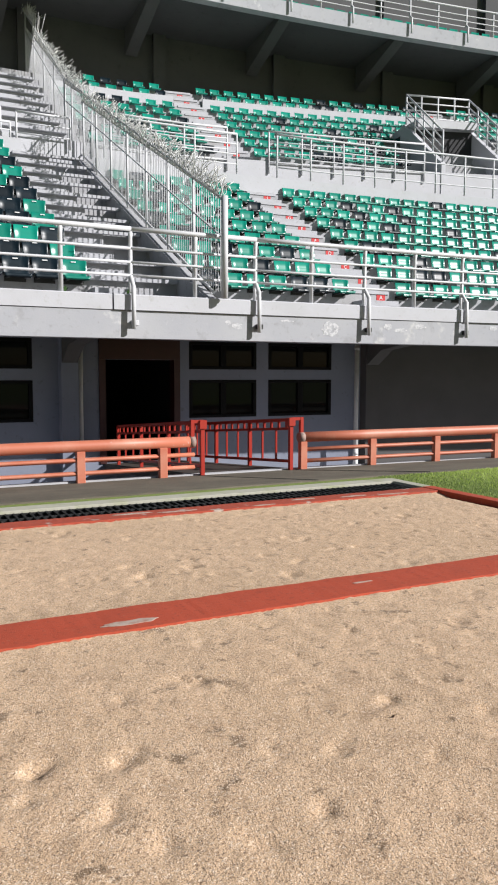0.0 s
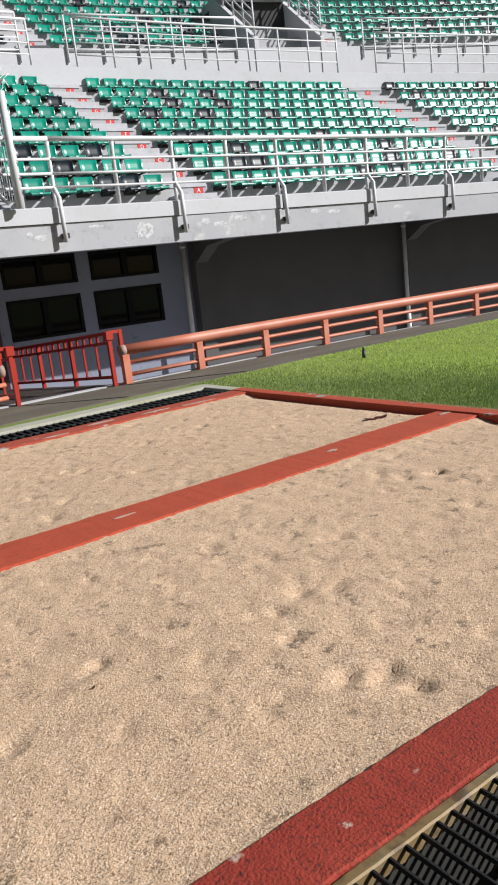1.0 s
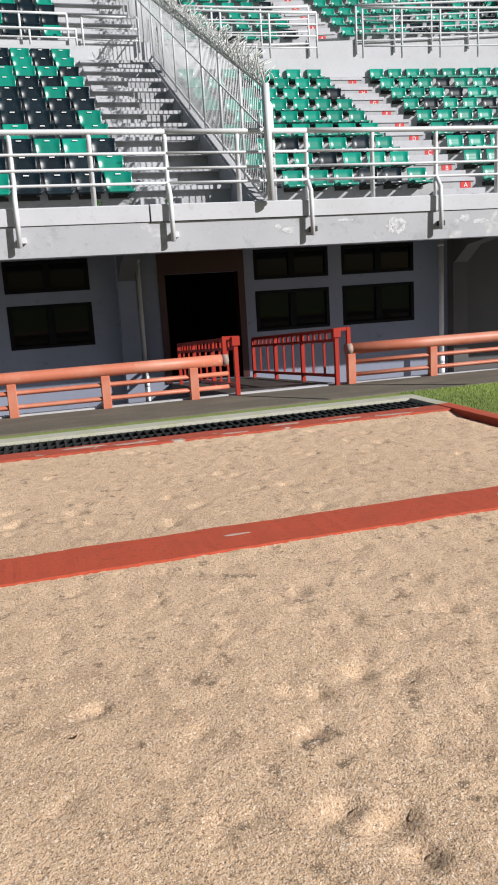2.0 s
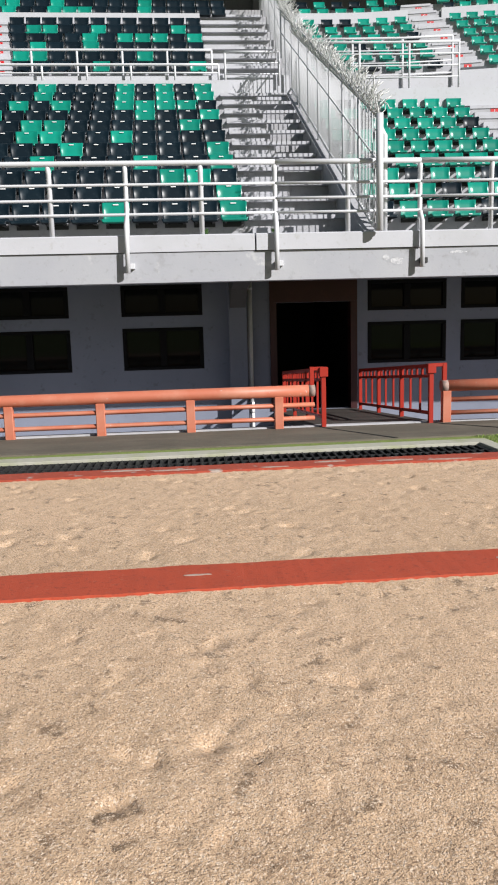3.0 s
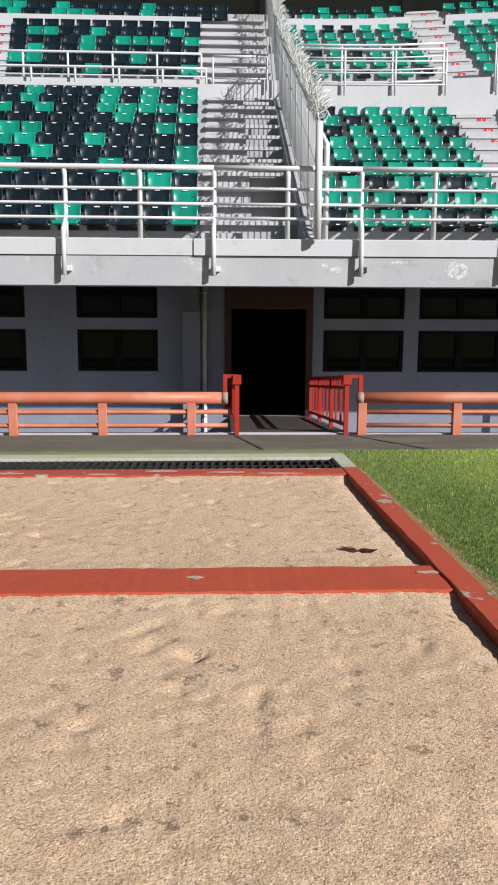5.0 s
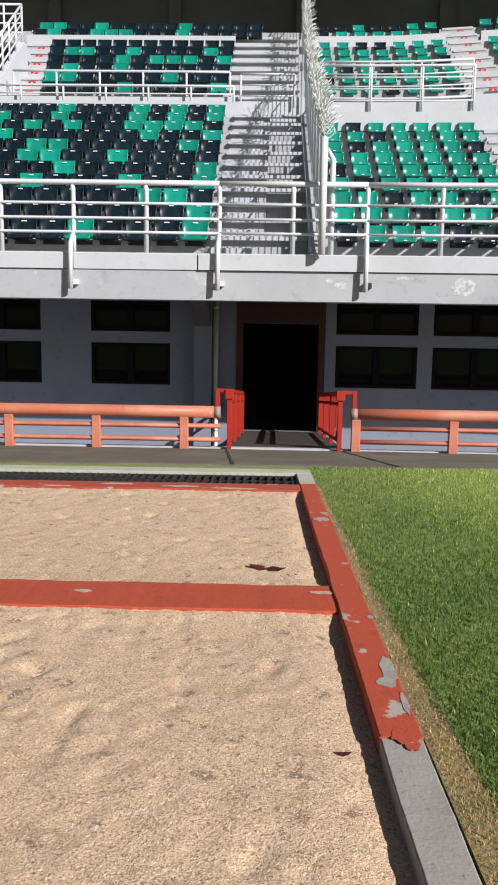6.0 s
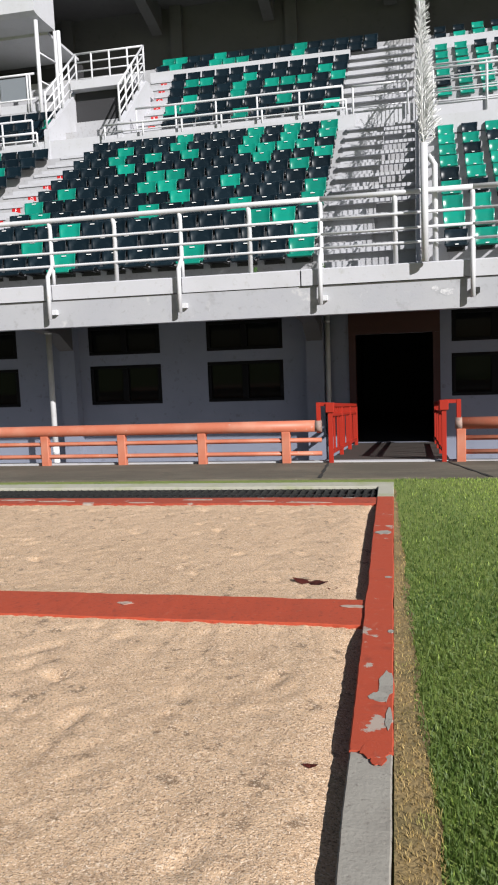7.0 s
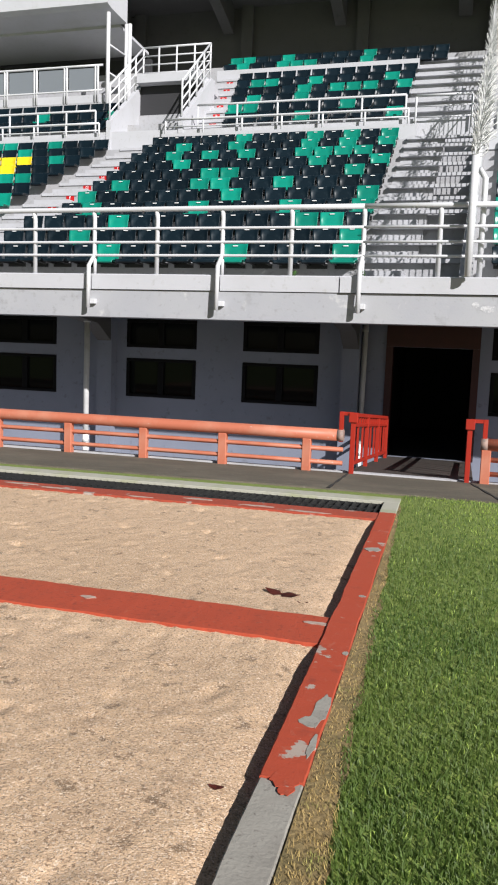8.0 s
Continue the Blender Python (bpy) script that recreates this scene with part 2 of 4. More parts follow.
S_W, S_E = -28.0, 48.0               # the stand's ends
STAIR0, STAIR1 = -0.02, 1.66         # fenced stair, along s
PITCH_POST = 1.2265
CROSS_Z, CROSS_W = DECK_Z + RISE * TIERS, DECK_Z + RISE_W * TIERS_W
UP_D, UP_Z, UP_ROW, UP_RISE, UP_TIERS = 10.9, 8.02, 0.90, 0.572, 8
TOP_D = UP_D + 1.1 + UP_ROW * UP_TIERS


def line_y(x):
    """The front line's y at x."""
    return at(x - LINE[0][0]).y


def ground_z(x, y):
    """A slight fall along x, and a gentle fall from the pits to the rail."""
    d = y - line_y(max(-40, min(x, 30)))
    k = min(1.0, max(0.0, (d + 5.65) / (5.65 + RAIL_D)))
    return TILT * max(-14.0, min(x, 14.0)) * (1 - 0.6 * k) + PATH_Z * k


def lay(ob):
    """Lays a flat-built thing of the pits on the slightly falling, slightly skewed ground."""
    for v in ob.data.vertices:
        x, y, z = v.co
        v.co = (x + SKEW * y, y, z + TILT * (x + SKEW * y))
    return ob


# ---- ground: one sheet with the pits and drains let into it ----
def ground_sheet():
    xs = [-600, -60, -30, PIT_W - 0.2] + [PIT_W + 0.16 + i * 1.0 for i in range(1, 11)] + [KERB_W] + [KERB_W + 1.0 * i for i in range(1, 34)] + [60, 600]
    ys = [-600, -30, DRAIN0, NEAR0, 0.0, FAR0, EDGE1] + [EDGE1 + 0.25 * i for i in range(1, 17)] + [12, 60, 700]
    verts, faces, nx = [], [], len(xs)
    for y in ys:
        for x in xs:
            sunk = y > line_y(max(-40, min(x, 30))) + RAIL_D - 0.2
            verts.append((x + (SKEW * y if abs(y) < 5 and abs(x) < 12 else 0), y, FLOOR_Z - 0.2 if sunk else ground_z(x, y) - 0.004))
    for j in range(len(ys) - 1):
        for i in range(nx - 1):
            if xs[i] >= PIT_W - 0.21 and xs[i + 1] <= KERB_W + 0.01 and ys[j] >= DRAIN0 - 0.01 and ys[j + 1] <= EDGE1 + 0.01:
                continue
            faces.append((j * nx + i, j * nx + i + 1, (j + 1) * nx + i + 1, (j + 1) * nx + i))
    return tagged(new("ground", flat_mesh("ground", verts, faces, M_GROUND)), "short green turf over level ground beside the pits", "ground", kind="structure")


ground_sheet()


def band(name, d0, d1, z0, z1, material, label, s0=S_W, s1=S_E, thick=0.12, category=""):
    ob = new(name, mesh_of(name, sweep(bmesh.new(), [(d0, z0), (d1, z1), (d1, z1 - thick), (d0, z0 - thick)], s0, s1), material))
    return tagged(ob, label, category or name, kind="structure")


def ground_band(name, d0, d1, lift, material, label, category):
    """A paved band that follows the ground."""
    verts, faces, n, m = [], [], 90, 8
    for i in range(n + 1):
        s = S_W + (S_E - S_W) * i / n
        for j in range(m + 1):
            p = at(s, d0 + (d1 - d0) * j / m)
            verts.append((p.x, p.y, ground_z(p.x, p.y) + lift + (0.004 * noise.noise((p.x * 2, p.y * 2, 5)))))
    for i in range(n):
        for j in range(m):
            a = i * (m + 1) + j
            faces.append((a, a + m + 1, a + m + 2, a + 1))
    k = len(verts)
    for i in (0, n):
        for j in (0, m):
            x, y, z = verts[i * (m + 1) + j]
            verts.append((x, y, z - 0.12))
    # edges of the slab
    for i in range(n):
        for j in (0, m):
            a, b = i * (m + 1) + j, (i + 1) * (m + 1) + j
            verts += [(*verts[a][:2], verts[a][2] - 0.12), (*verts[b][:2], verts[b][2] - 0.12)]
            faces.append((a, b, len(verts) - 1, len(verts) - 2))
    return tagged(new(name, flat_mesh(name, verts, faces, material)), label, category, kind="structure")


ground_band("path", PATH_D, RAIL_D + 0.06, 0.012, M_PATH, "dark damp mossy concrete path beside the orange rail", "path")
band("pavement", RAIL_D + 0.172, WALL_D - 0.002, FLOOR_Z, FLOOR_Z, M_APRON, "pale screeded floor of the sunken strip before the stand", thick=0.15, category="pavement")
band("retaining_wall", RAIL_D + 0.062, RAIL_D + 0.17, PATH_Z + 0.03, PATH_Z + 0.03, M_APRON, "pale concrete wall holding the path above the sunken strip", thick=1.0, category="wall")


# joints across the path in line with the footbridge
for x0, x1 in ((-0.72, -0.98), (0.95, 0.66)):
    bm = bmesh.new()
    y0, y1 = line_y(0) + PATH_D + 0.03, line_y(0) + RAIL_D + 0.04
    rows = []
    for k in range(9):
        x, y = x0 + (x1 - x0) * k / 8, y0 + (y1 - y0) * k / 8
        w = 0.016 + 0.008 * math.sin(k * 2.3)
        rows.append([bm.verts.new((x + e * w, y, ground_z(x, y) + 0.0175 + dz)) for e, dz in ((-1, -0.02), (-1, 0), (1, 0), (1, -0.02))])
    for a, b in zip(rows, rows[1:]):
        for k in range(3):
            bm.faces.new((a[k], a[k + 1], b[k + 1], b[k]))
    tagged(new("path_joint", mesh_of("path_joint", bm, M_VOID)), "dark tarred joint across the damp path", "joint", kind="structure")


# ---- sand pits ----
def sand(name, y0, y1, label, seed, prints, heels=()):
    rng = random.Random(seed)
    h = 0.024
    nx, ny = int((0 - PIT_W) / h), int((y1 - y0) / h)
    X, Y = np.meshgrid(np.linspace(PIT_W, 0.01, nx + 1), np.linspace(y0, y1, ny + 1))
    Z = np.full_like(X, -0.020)
    Z -= 0.034 * np.clip((X + 0.22) / 0.2, 0, 1) ** 2 * np.clip(np.minimum(Y - y0, y1 - Y) / 0.2, 0.15, 1)              # scooped out along the east kerb
    for _ in range(110):                     # broad swells
        cx, cy, r, a = rng.uniform(PIT_W, 0), rng.uniform(y0, y1), rng.uniform(0.15, 0.5), rng.uniform(-0.0035, 0.0035)
        Z += a * np.exp(-((X - cx) ** 2 + (Y - cy) ** 2) / r ** 2)

    def dent(cx, cy, r, t, k, a, rim):
        i0, i1 = np.searchsorted(X[0], (cx - 4 * r * k, cx + 4 * r * k))
        j0, j1 = np.searchsorted(Y[:, 0], (cy - 4 * r * k, cy + 4 * r * k))
        x, y = X[j0:j1, i0:i1] - cx, Y[j0:j1, i0:i1] - cy
        u, v = x * math.cos(t) + y * math.sin(t), -x * math.sin(t) + y * math.cos(t)
        q = np.sqrt((u / k) ** 2 + v ** 2)
        Z[j0:j1, i0:i1] += -a * np.exp(-(q / r) ** 4) + rim * a * np.exp(-((q - 1.5 * r) / (0.5 * r)) ** 2)

    for _ in range(int(34 * (y1 - y0) * -PIT_W / 3)):              # small pocks
        dent(rng.uniform(PIT_W, -0.1), rng.uniform(y0, y1), rng.uniform(0.014, 0.036), rng.uniform(0, 3), rng.uniform(1, 1.8), rng.uniform(0.004, 0.010), 0.02)
    for _ in range(prints):                  # heel marks
        dent(rng.uniform(PIT_W, -0.2), rng.uniform(y0 + 0.15, y1 - 0.15), rng.uniform(0.022, 0.042), rng.uniform(0, 3), rng.uniform(1.1, 2.2), rng.uniform(0.007, 0.014), 0.0)
    for cx, cy in heels:                     # deeper marks of landings
        r = rng.uniform(0.026, 0.042)
        for k in range(4):                   # several scuffs overlap in each
            dent(cx + rng.uniform(-0.05, 0.05), cy + rng.uniform(-0.04, 0.04), r * rng.uniform(0.6, 1.0), rng.uniform(0, 3), rng.uniform(1.1, 2.0), rng.uniform(0.008, 0.013), 0.0)
    for j in range(ny + 1):
        for i in range(nx + 1):
            Z[j, i] += 0.0035 * noise.noise((X[j, i] * 9, Y[j, i] * 9, seed)) + 0.005 * noise.noise((X[j, i] * 27, Y[j, i] * 27, seed))
    Z += np.random.RandomState(seed).normal(0, 0.0017, Z.shape)    # grit
    near_edge = np.minimum(Y - y0, y1 - Y)
    Z = np.minimum(Z + 0.011 * np.clip(1 - near_edge / 0.2, 0, 1), -0.003)
    verts = np.stack([X, Y, Z], -1).reshape(-1, 3).tolist()
    w = nx + 1
    faces = [(j * w + i, j * w + i + 1, (j + 1) * w + i + 1, (j + 1) * w + i) for j in range(ny) for i in range(nx)]
    return lay(tagged(new(name, flat_mesh(name, verts, faces, M_SAND, True)), label, "sand", "sand pits", "stuff"))


sand("sand", STRIP - 0.02, FAR0 + 0.02, "pale coarse sand with scuffs, filling the pit beside the path", 3, 120, ((-3.02, 0.62), (-2.2, 1.1), (-3.9, 1.0), (-1.1, 1.9)))
sand("sand", NEAR0 - 0.02, 0.02, "pale coarse sand with footprints, filling the pit beside the track", 5, 80,
     ((-4.69, -1.16), (-4.99, -1.1), (-4.85, -1.46), (-4.27, -0.68), (-3.68, -1.17), (-2.78, -1.3), (-3.02, -1.32), (-3.13, -1.85), (-3.39, -1.82), (-3.01, -2.07), (-3.05, -1.95), (-2.32, -0.96),
      (-2.67, -1.35), (-1.21, -0.68), (-1.39, -0.34)))


# ---- kerbs ----
def ragged_bar(x0, x1, y0, y1, z0, z1, ragged, seed, step=0.035, along="x"):
    """A bar whose long edges wander a little."""
    rng = random.Random(seed)
    bm = bmesh.new()
    n = max(2, int(((x1 - x0) if along == "x" else (y1 - y0)) / step))
    rows = []
    for i in range(n + 1):
        w0, w1 = noise.noise((i * 0.11, seed, 0)), noise.noise((i * 0.11, seed, 7))
        e0 = ragged * (1.1 * w0 + rng.uniform(-0.25, 0.25))
        e1 = ragged * (1.1 * w1 + rng.uniform(-0.25, 0.25))
        up = rng.uniform(-0.0008, 0.0008)
        if along == "x":
            x = x0 + (x1 - x0) * i / n
            ring = [(x, y0 + e0, z0), (x, y0 + e0, z1 - 0.004 + up), (x, y0 + e0 + 0.005, z1 + up), (x, y1 + e1 - 0.005, z1 + up), (x, y1 + e1, z1 - 0.004 + up), (x, y1 + e1, z0)]
        else:
            y = y0 + (y1 - y0) * i / n
            ring = [(x0 + e0, y, z0), (x0 + e0, y, z1 - 0.004 + up), (x0 + e0 + 0.005, y, z1 + up), (x1 + e1 - 0.005, y, z1 + up), (x1 + e1, y, z1 - 0.004 + up), (x1 + e1, y, z0)]
        rows.append([bm.verts.new(p) for p in ring])
    for a, b in zip(rows, rows[1:]):
        for k in range(6):
            bm.faces.new((a[k], a[(k + 1) % 6], b[(k + 1) % 6], b[k]))
    bm.faces.new(rows[0])
    bm.faces.new(rows[-1][::-1])
    return bm


def kerb(name, bm, material, label):
    return lay(tagged(new(name, mesh_of(name, bm, material)), label, "kerb", kind="structure"))


kerb("kerb_middle", ragged_bar(PIT_W, -0.002, 0.0, STRIP, -0.4, 0.0, 0.012, 1), M_RED, "red rubber-topped strip between the two sand pits")
kerb("kerb_far", ragged_bar(PIT_W, -0.002, FAR0, FAR1, -0.5, 0.006, 0.010, 2), M_RED_OLD, "chipped red kerb between sand and drain")
kerb("kerb_near", ragged_bar(PIT_W, -0.002, NEAR1, NEAR0, -1.0, 0.0, 0.008, 4), M_RED_NEAR, "red rubber-topped kerb beside a drain")
kerb("kerb_east", ragged_bar(0.0, KERB_W, RED_END, FAR1, -0.4, 0.012, 0.006, 6, along="y"), M_RED_EAST, "red painted kerb with worn grey patches, between sand and turf")
kerb("kerb_east_bare", ragged_bar(0.0, KERB_W - 0.004, DRAIN0, RED_END - 0.002, -0.4, 0.006, 0.003, 7, along="y"), M_KERB, "bare grey concrete kerb between sand and turf")
kerb("kerb_west", ragged_bar(PIT_W - 0.2, PIT_W - 0.002, DRAIN0, EDGE1, -0.4, 0.0, 0.004, 8, along="y"), M_RED, "red kerb closing the pits")

# ---- drains either side of the pits ----
kerb("drain_frame", ragged_bar(PIT_W, KERB_W, GRATE1, EDGE1, -0.45, 0.010, 0.004, 9), M_FRAME_CONC, "pale mossy concrete edging along the drain")
kerb("drain_frame_end", ragged_bar(0.0, KERB_W, FAR1 + 0.002, GRATE1 - 0.002, -0.45, 0.010, 0.003, 10, along="y"), M_FRAME_CONC, "pale concrete end of the drain")
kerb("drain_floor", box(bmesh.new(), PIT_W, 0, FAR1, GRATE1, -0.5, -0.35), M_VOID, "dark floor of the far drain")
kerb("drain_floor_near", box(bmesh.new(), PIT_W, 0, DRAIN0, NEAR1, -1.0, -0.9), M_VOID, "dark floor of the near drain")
kerb("drain_edge_near", ragged_bar(PIT_W, -0.002, NEAR1 - 0.034, NEAR1 - 0.002, -0.05, -0.006, 0.002, 12), M_ANGLE, "rusty yellowed steel edge along the near drain")

# added black panel over the kerb's sunlit face, so the drain stays dark
kerb("drain_shade_panel_near", box(bmesh.new(), PIT_W, -0.002, NEAR1 - 0.030, NEAR1 - 0.003, -1.0, -0.052), M_VOID, "added black panel for the shade inside the drain beside the track")

# ---- stand: front edge ----
band("fascia", 0.14, 0.5, 2.335, 2.335, M_FASCIA, "grey painted concrete fascia with worn pale patches", thick=0.485, category="fascia")
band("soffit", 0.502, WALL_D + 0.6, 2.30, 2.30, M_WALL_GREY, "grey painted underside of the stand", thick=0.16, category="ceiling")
band("deck", 0.502, FIRST + 0.3, DECK_Z, DECK_Z, M_TIER, "grey concrete walkway behind the front railing", thick=0.3, category="floor")
caps = tagged(new("fascia_cap"), "white painted concrete coping in lengths along the stand's edge", "coping", kind="structure")
for i in range(-11, 19):
    s0 = i * 2 * PITCH_POST + 0.012 - (0.35 if i == 0 else 0)
    s1 = (i + 1) * 2 * PITCH_POST - 0.012 - (0.35 if i == -1 else 0)
    d0 = 0.095 + 0.012 * ((i * 7) % 3)
    bm = sweep(bmesh.new(), [(d0, 2.345), (d0, 2.60), (d0 + 0.02, 2.618), (0.46, 2.625), (0.50, 2.625), (0.50, 2.345)], s0, s1)
    part("coping", bm, M_WHITE_CONC, caps)


def tiers(name, d0, z0, row, rise, count, label, back, s0, s1):
    prof = [(d0, z0 - 0.3)]
    for k in range(count):
        prof += [(d0 + k * row, z0 + k * rise), (d0 + k * row, z0 + (k + 1) * rise)]
    prof += [(back, z0 + count * rise), (back, z0 + count * rise - 0.4), (d0 + 0.4, z0 - 0.3)]
    return tagged(new(name, mesh_of(name, sweep(bmesh.new(), prof, s0, s1, 1.7), M_TIER)), label, "terrace", kind="structure")


tiers("terrace_west", FIRST, DECK_Z, ROW_W, RISE_W, TIERS_W, "stepped grey concrete seating terrace under dark seats", UP_D + 0.4, S_W, 0.72)
tiers("terrace_east", FIRST, DECK_Z, ROW, RISE, TIERS, "stepped pale concrete seating terrace under green seats", UP_D, 0.722, S_E)
D_E, D_W = FIRST + ROW * 8, FIRST + ROW_W * 10
band("parapet_east", D_E + 0.01, D_E + 0.16, 7.43, 7.43, M_WHITE_CONC, "white painted parapet above the green seats", 1.75, S_E, thick=0.5, category="wall")
band("parapet_west", D_W + 0.01, D_W + 0.16, 8.02, 8.02, M_WHITE_CONC, "white painted parapet above the dark seats", -7.9, STAIR0, thick=0.5, category="wall")
band("parapet_far_west", D_W + 0.01, D_W + 0.16, 8.02, 8.02, M_WHITE_CONC, "white painted parapet above far dark seats", S_W, -10.0, thick=0.5, category="wall")
band("upper_front", UP_D - 0.15, UP_D + 1.12, UP_Z, UP_Z, M_WHITE_CONC, "white painted front of the upper seats", thick=UP_Z - CROSS_Z + 0.3, category="wall")
tiers("terrace_upper", UP_D + 1.1, UP_Z, UP_ROW, UP_RISE, UP_TIERS, "stepped grey concrete upper seating terrace", TOP_D + 2.0, S_W, S_E)
for name, s0, s1 in (("parapet_upper_dark", -8.3, -0.57), ("parapet_upper_green", 2.0, 6.25), ("parapet_upper_far", 7.35, 16.9)):
    band(name, UP_D + 1.1 + UP_ROW * 5.42, UP_D + 1.1 + UP_ROW * 5.42 + 0.1, UP_Z + UP_RISE * 6 + 0.50, UP_Z + UP_RISE * 6 + 0.50, M_WHITE_CONC, "low white painted parapet before the top rows of seats", s0, s1, thick=0.52, category="wall")
band("wall_back", TOP_D + 1.6, TOP_D + 2.0, 23.0, 23.0, M_WALL_GREY, "tall grey back wall of the stand, darkened for the deck's shade", thick=12.0, category="wall")
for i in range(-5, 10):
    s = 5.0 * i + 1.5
    band("pilaster" + ("_%d" % (i + 6)), TOP_D + 1.35, TOP_D + 1.598, 22.9, 22.9, M_WALL_GREY, "grey column against the back wall, darkened for shade", s, s + 0.5, thick=10.2, category="column")
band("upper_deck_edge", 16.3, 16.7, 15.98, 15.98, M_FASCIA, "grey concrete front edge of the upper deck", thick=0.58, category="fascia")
band("upper_deck", 16.702, 38.0, 15.9, 15.9, M_WALL_GREY, "concrete upper deck over the back of the stand, darkened for shade", thick=0.25, category="ceiling")
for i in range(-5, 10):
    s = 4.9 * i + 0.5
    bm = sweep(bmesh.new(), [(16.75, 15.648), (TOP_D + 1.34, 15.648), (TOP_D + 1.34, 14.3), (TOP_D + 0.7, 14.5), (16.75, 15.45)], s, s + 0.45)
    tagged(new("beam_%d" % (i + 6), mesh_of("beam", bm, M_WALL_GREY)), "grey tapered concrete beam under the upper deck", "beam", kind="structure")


# ---- ground floor wall, its windows and doorway ----
def wall_piece(bm, x0, x1, z0, z1):
    """A piece of the ground floor wall between two x and two z."""
    s0, s1 = x0 - LINE[0][0], x1 - LINE[0][0]
    return sweep(bm, [(WALL_D, z0), (WALL_D, z1), (WALL_D + 0.25, z1), (WALL_D + 0.25, z0)], s0, s1, 1.2)


WINDOWS = [(-10.26, -8.61), (-6.85, -5.195), (-4.135, -2.48), (0.925, 2.565), (2.87, 4.54)]
LOW, HIGH = (0.225, 1.085), (1.325, 1.95)
DOOR = (-1.0, 0.62, 1.53)
bm = bmesh.new()
edges = sorted([e for w in WINDOWS for e in w] + list(DOOR[:2]))
cut = [S_W + LINE[0][0]] + edges + [S_E + LINE[0][0] - 1]
for i, (a, b) in enumerate(zip(cut, cut[1:])):
    if i == len(cut) - 2:
        wall_piece(bm, a, 5.36, -1.4, 2.2)
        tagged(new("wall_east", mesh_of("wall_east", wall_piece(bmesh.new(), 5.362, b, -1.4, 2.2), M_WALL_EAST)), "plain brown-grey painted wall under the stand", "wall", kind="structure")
    elif i % 2 == 0:
        wall_piece(bm, a, b, -1.4, 2.2)
    elif (a, b) == DOOR[:2]:
        wall_piece(bm, a, b, DOOR[2], 2.2)
        wall_piece(bm, a, b, -1.4, SILL_Z)
    else:
        for z0, z1 in ((-1.4, LOW[0]), (LOW[1], HIGH[0]), (HIGH[1], 2.2)):
            wall_piece(bm, a, b, z0, z1)
tagged(new("wall_ground_floor", mesh_of("wall_ground_floor", bm, M_WALL)), "blue-grey painted ground floor wall under the stand", "wall", kind="structure")
y_wall = at(0, WALL_D).y


def window(a, b, z0, z1, louvres, index):
    ob = tagged(new("window_%d" % index), "black-framed dark window in two sashes", "window", "ground floor windows", "structure")
    p, q = at(a - LINE[0][0], WALL_D + 0.05), at(b - LINE[0][0], WALL_D + 0.05)
    turn = math.degrees(math.atan2(q.y - p.y, q.x - p.x))
    ob.matrix_basis = Matrix.Translation((p.x, p.y, z0)) @ pose(0, 0, 0, 0, 0, turn)
    w, h = (q - p).length, z1 - z0
    f = bmesh.new()
    for x0, x1, u0, u1 in ((0, w, 0, 0.07), (0, w, h - 0.07, h), (0, 0.08, 0.072, h - 0.072), (w - 0.08, w, 0.072, h - 0.072), (w / 2 - 0.07, w / 2 + 0.07, 0.072, h - 0.072)):
        box(f, x0, x1, -0.06, 0.03, u0, u1, 0.006)
    part("window_frame", f, M_BLACK, ob)
    for x0, x1 in ((0.08, w / 2 - 0.07), (w / 2 + 0.07, w - 0.08)):
        part("pane", box(bmesh.new(), x0, x1, 0.0, 0.012, 0.07, h - 0.07), M_GLASS, ob)
        if louvres:
            for k in range(3):
                z = 0.13 + (h - 0.3) * k / 2
                b2 = bmesh.new()
                box(b2, x0 + 0.01, x1 - 0.01, 0.03, 0.045, z, z + 0.10)
                part("blind", b2, M_BLIND, ob)
    return ob


for i, (a, b) in enumerate(WINDOWS):
    window(a, b, *LOW, True, 2 * i + 1)
    window(a, b, *HIGH, False, 2 * i + 2)

# doorway with a dark passage behind it
door = tagged(new("doorway_1"), "open doorway in a broad dark red frame", "doorway", kind="structure")
f = bmesh.new()
box(f, DOOR[0] - 0.11, DOOR[0] + 0.03, y_wall - 0.035, y_wall + 0.26, SILL_Z + 0.002, DOOR[2] + 0.001)
part("door_jamb", f, M_GATE_DARK, door)
f = bmesh.new()
box(f, DOOR[1] - 0.03, DOOR[1] + 0.11, y_wall - 0.035, y_wall + 0.26, SILL_Z + 0.002, DOOR[2] + 0.001)
part("door_jamb", f, M_GATE_DARK, door)
f = bmesh.new()
box(f, DOOR[0] - 0.11, DOOR[1] + 0.11, y_wall - 0.035, y_wall - 0.003, DOOR[2] + 0.002, 2.05)
part("door_head", f, M_GATE_DARK, door)
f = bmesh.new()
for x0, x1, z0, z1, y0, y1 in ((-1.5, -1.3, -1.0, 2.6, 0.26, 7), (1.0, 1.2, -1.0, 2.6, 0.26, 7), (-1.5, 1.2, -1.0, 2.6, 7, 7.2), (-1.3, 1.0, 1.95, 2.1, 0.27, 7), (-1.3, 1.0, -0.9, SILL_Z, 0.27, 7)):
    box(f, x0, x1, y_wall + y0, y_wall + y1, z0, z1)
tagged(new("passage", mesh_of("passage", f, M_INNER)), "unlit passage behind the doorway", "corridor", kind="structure")
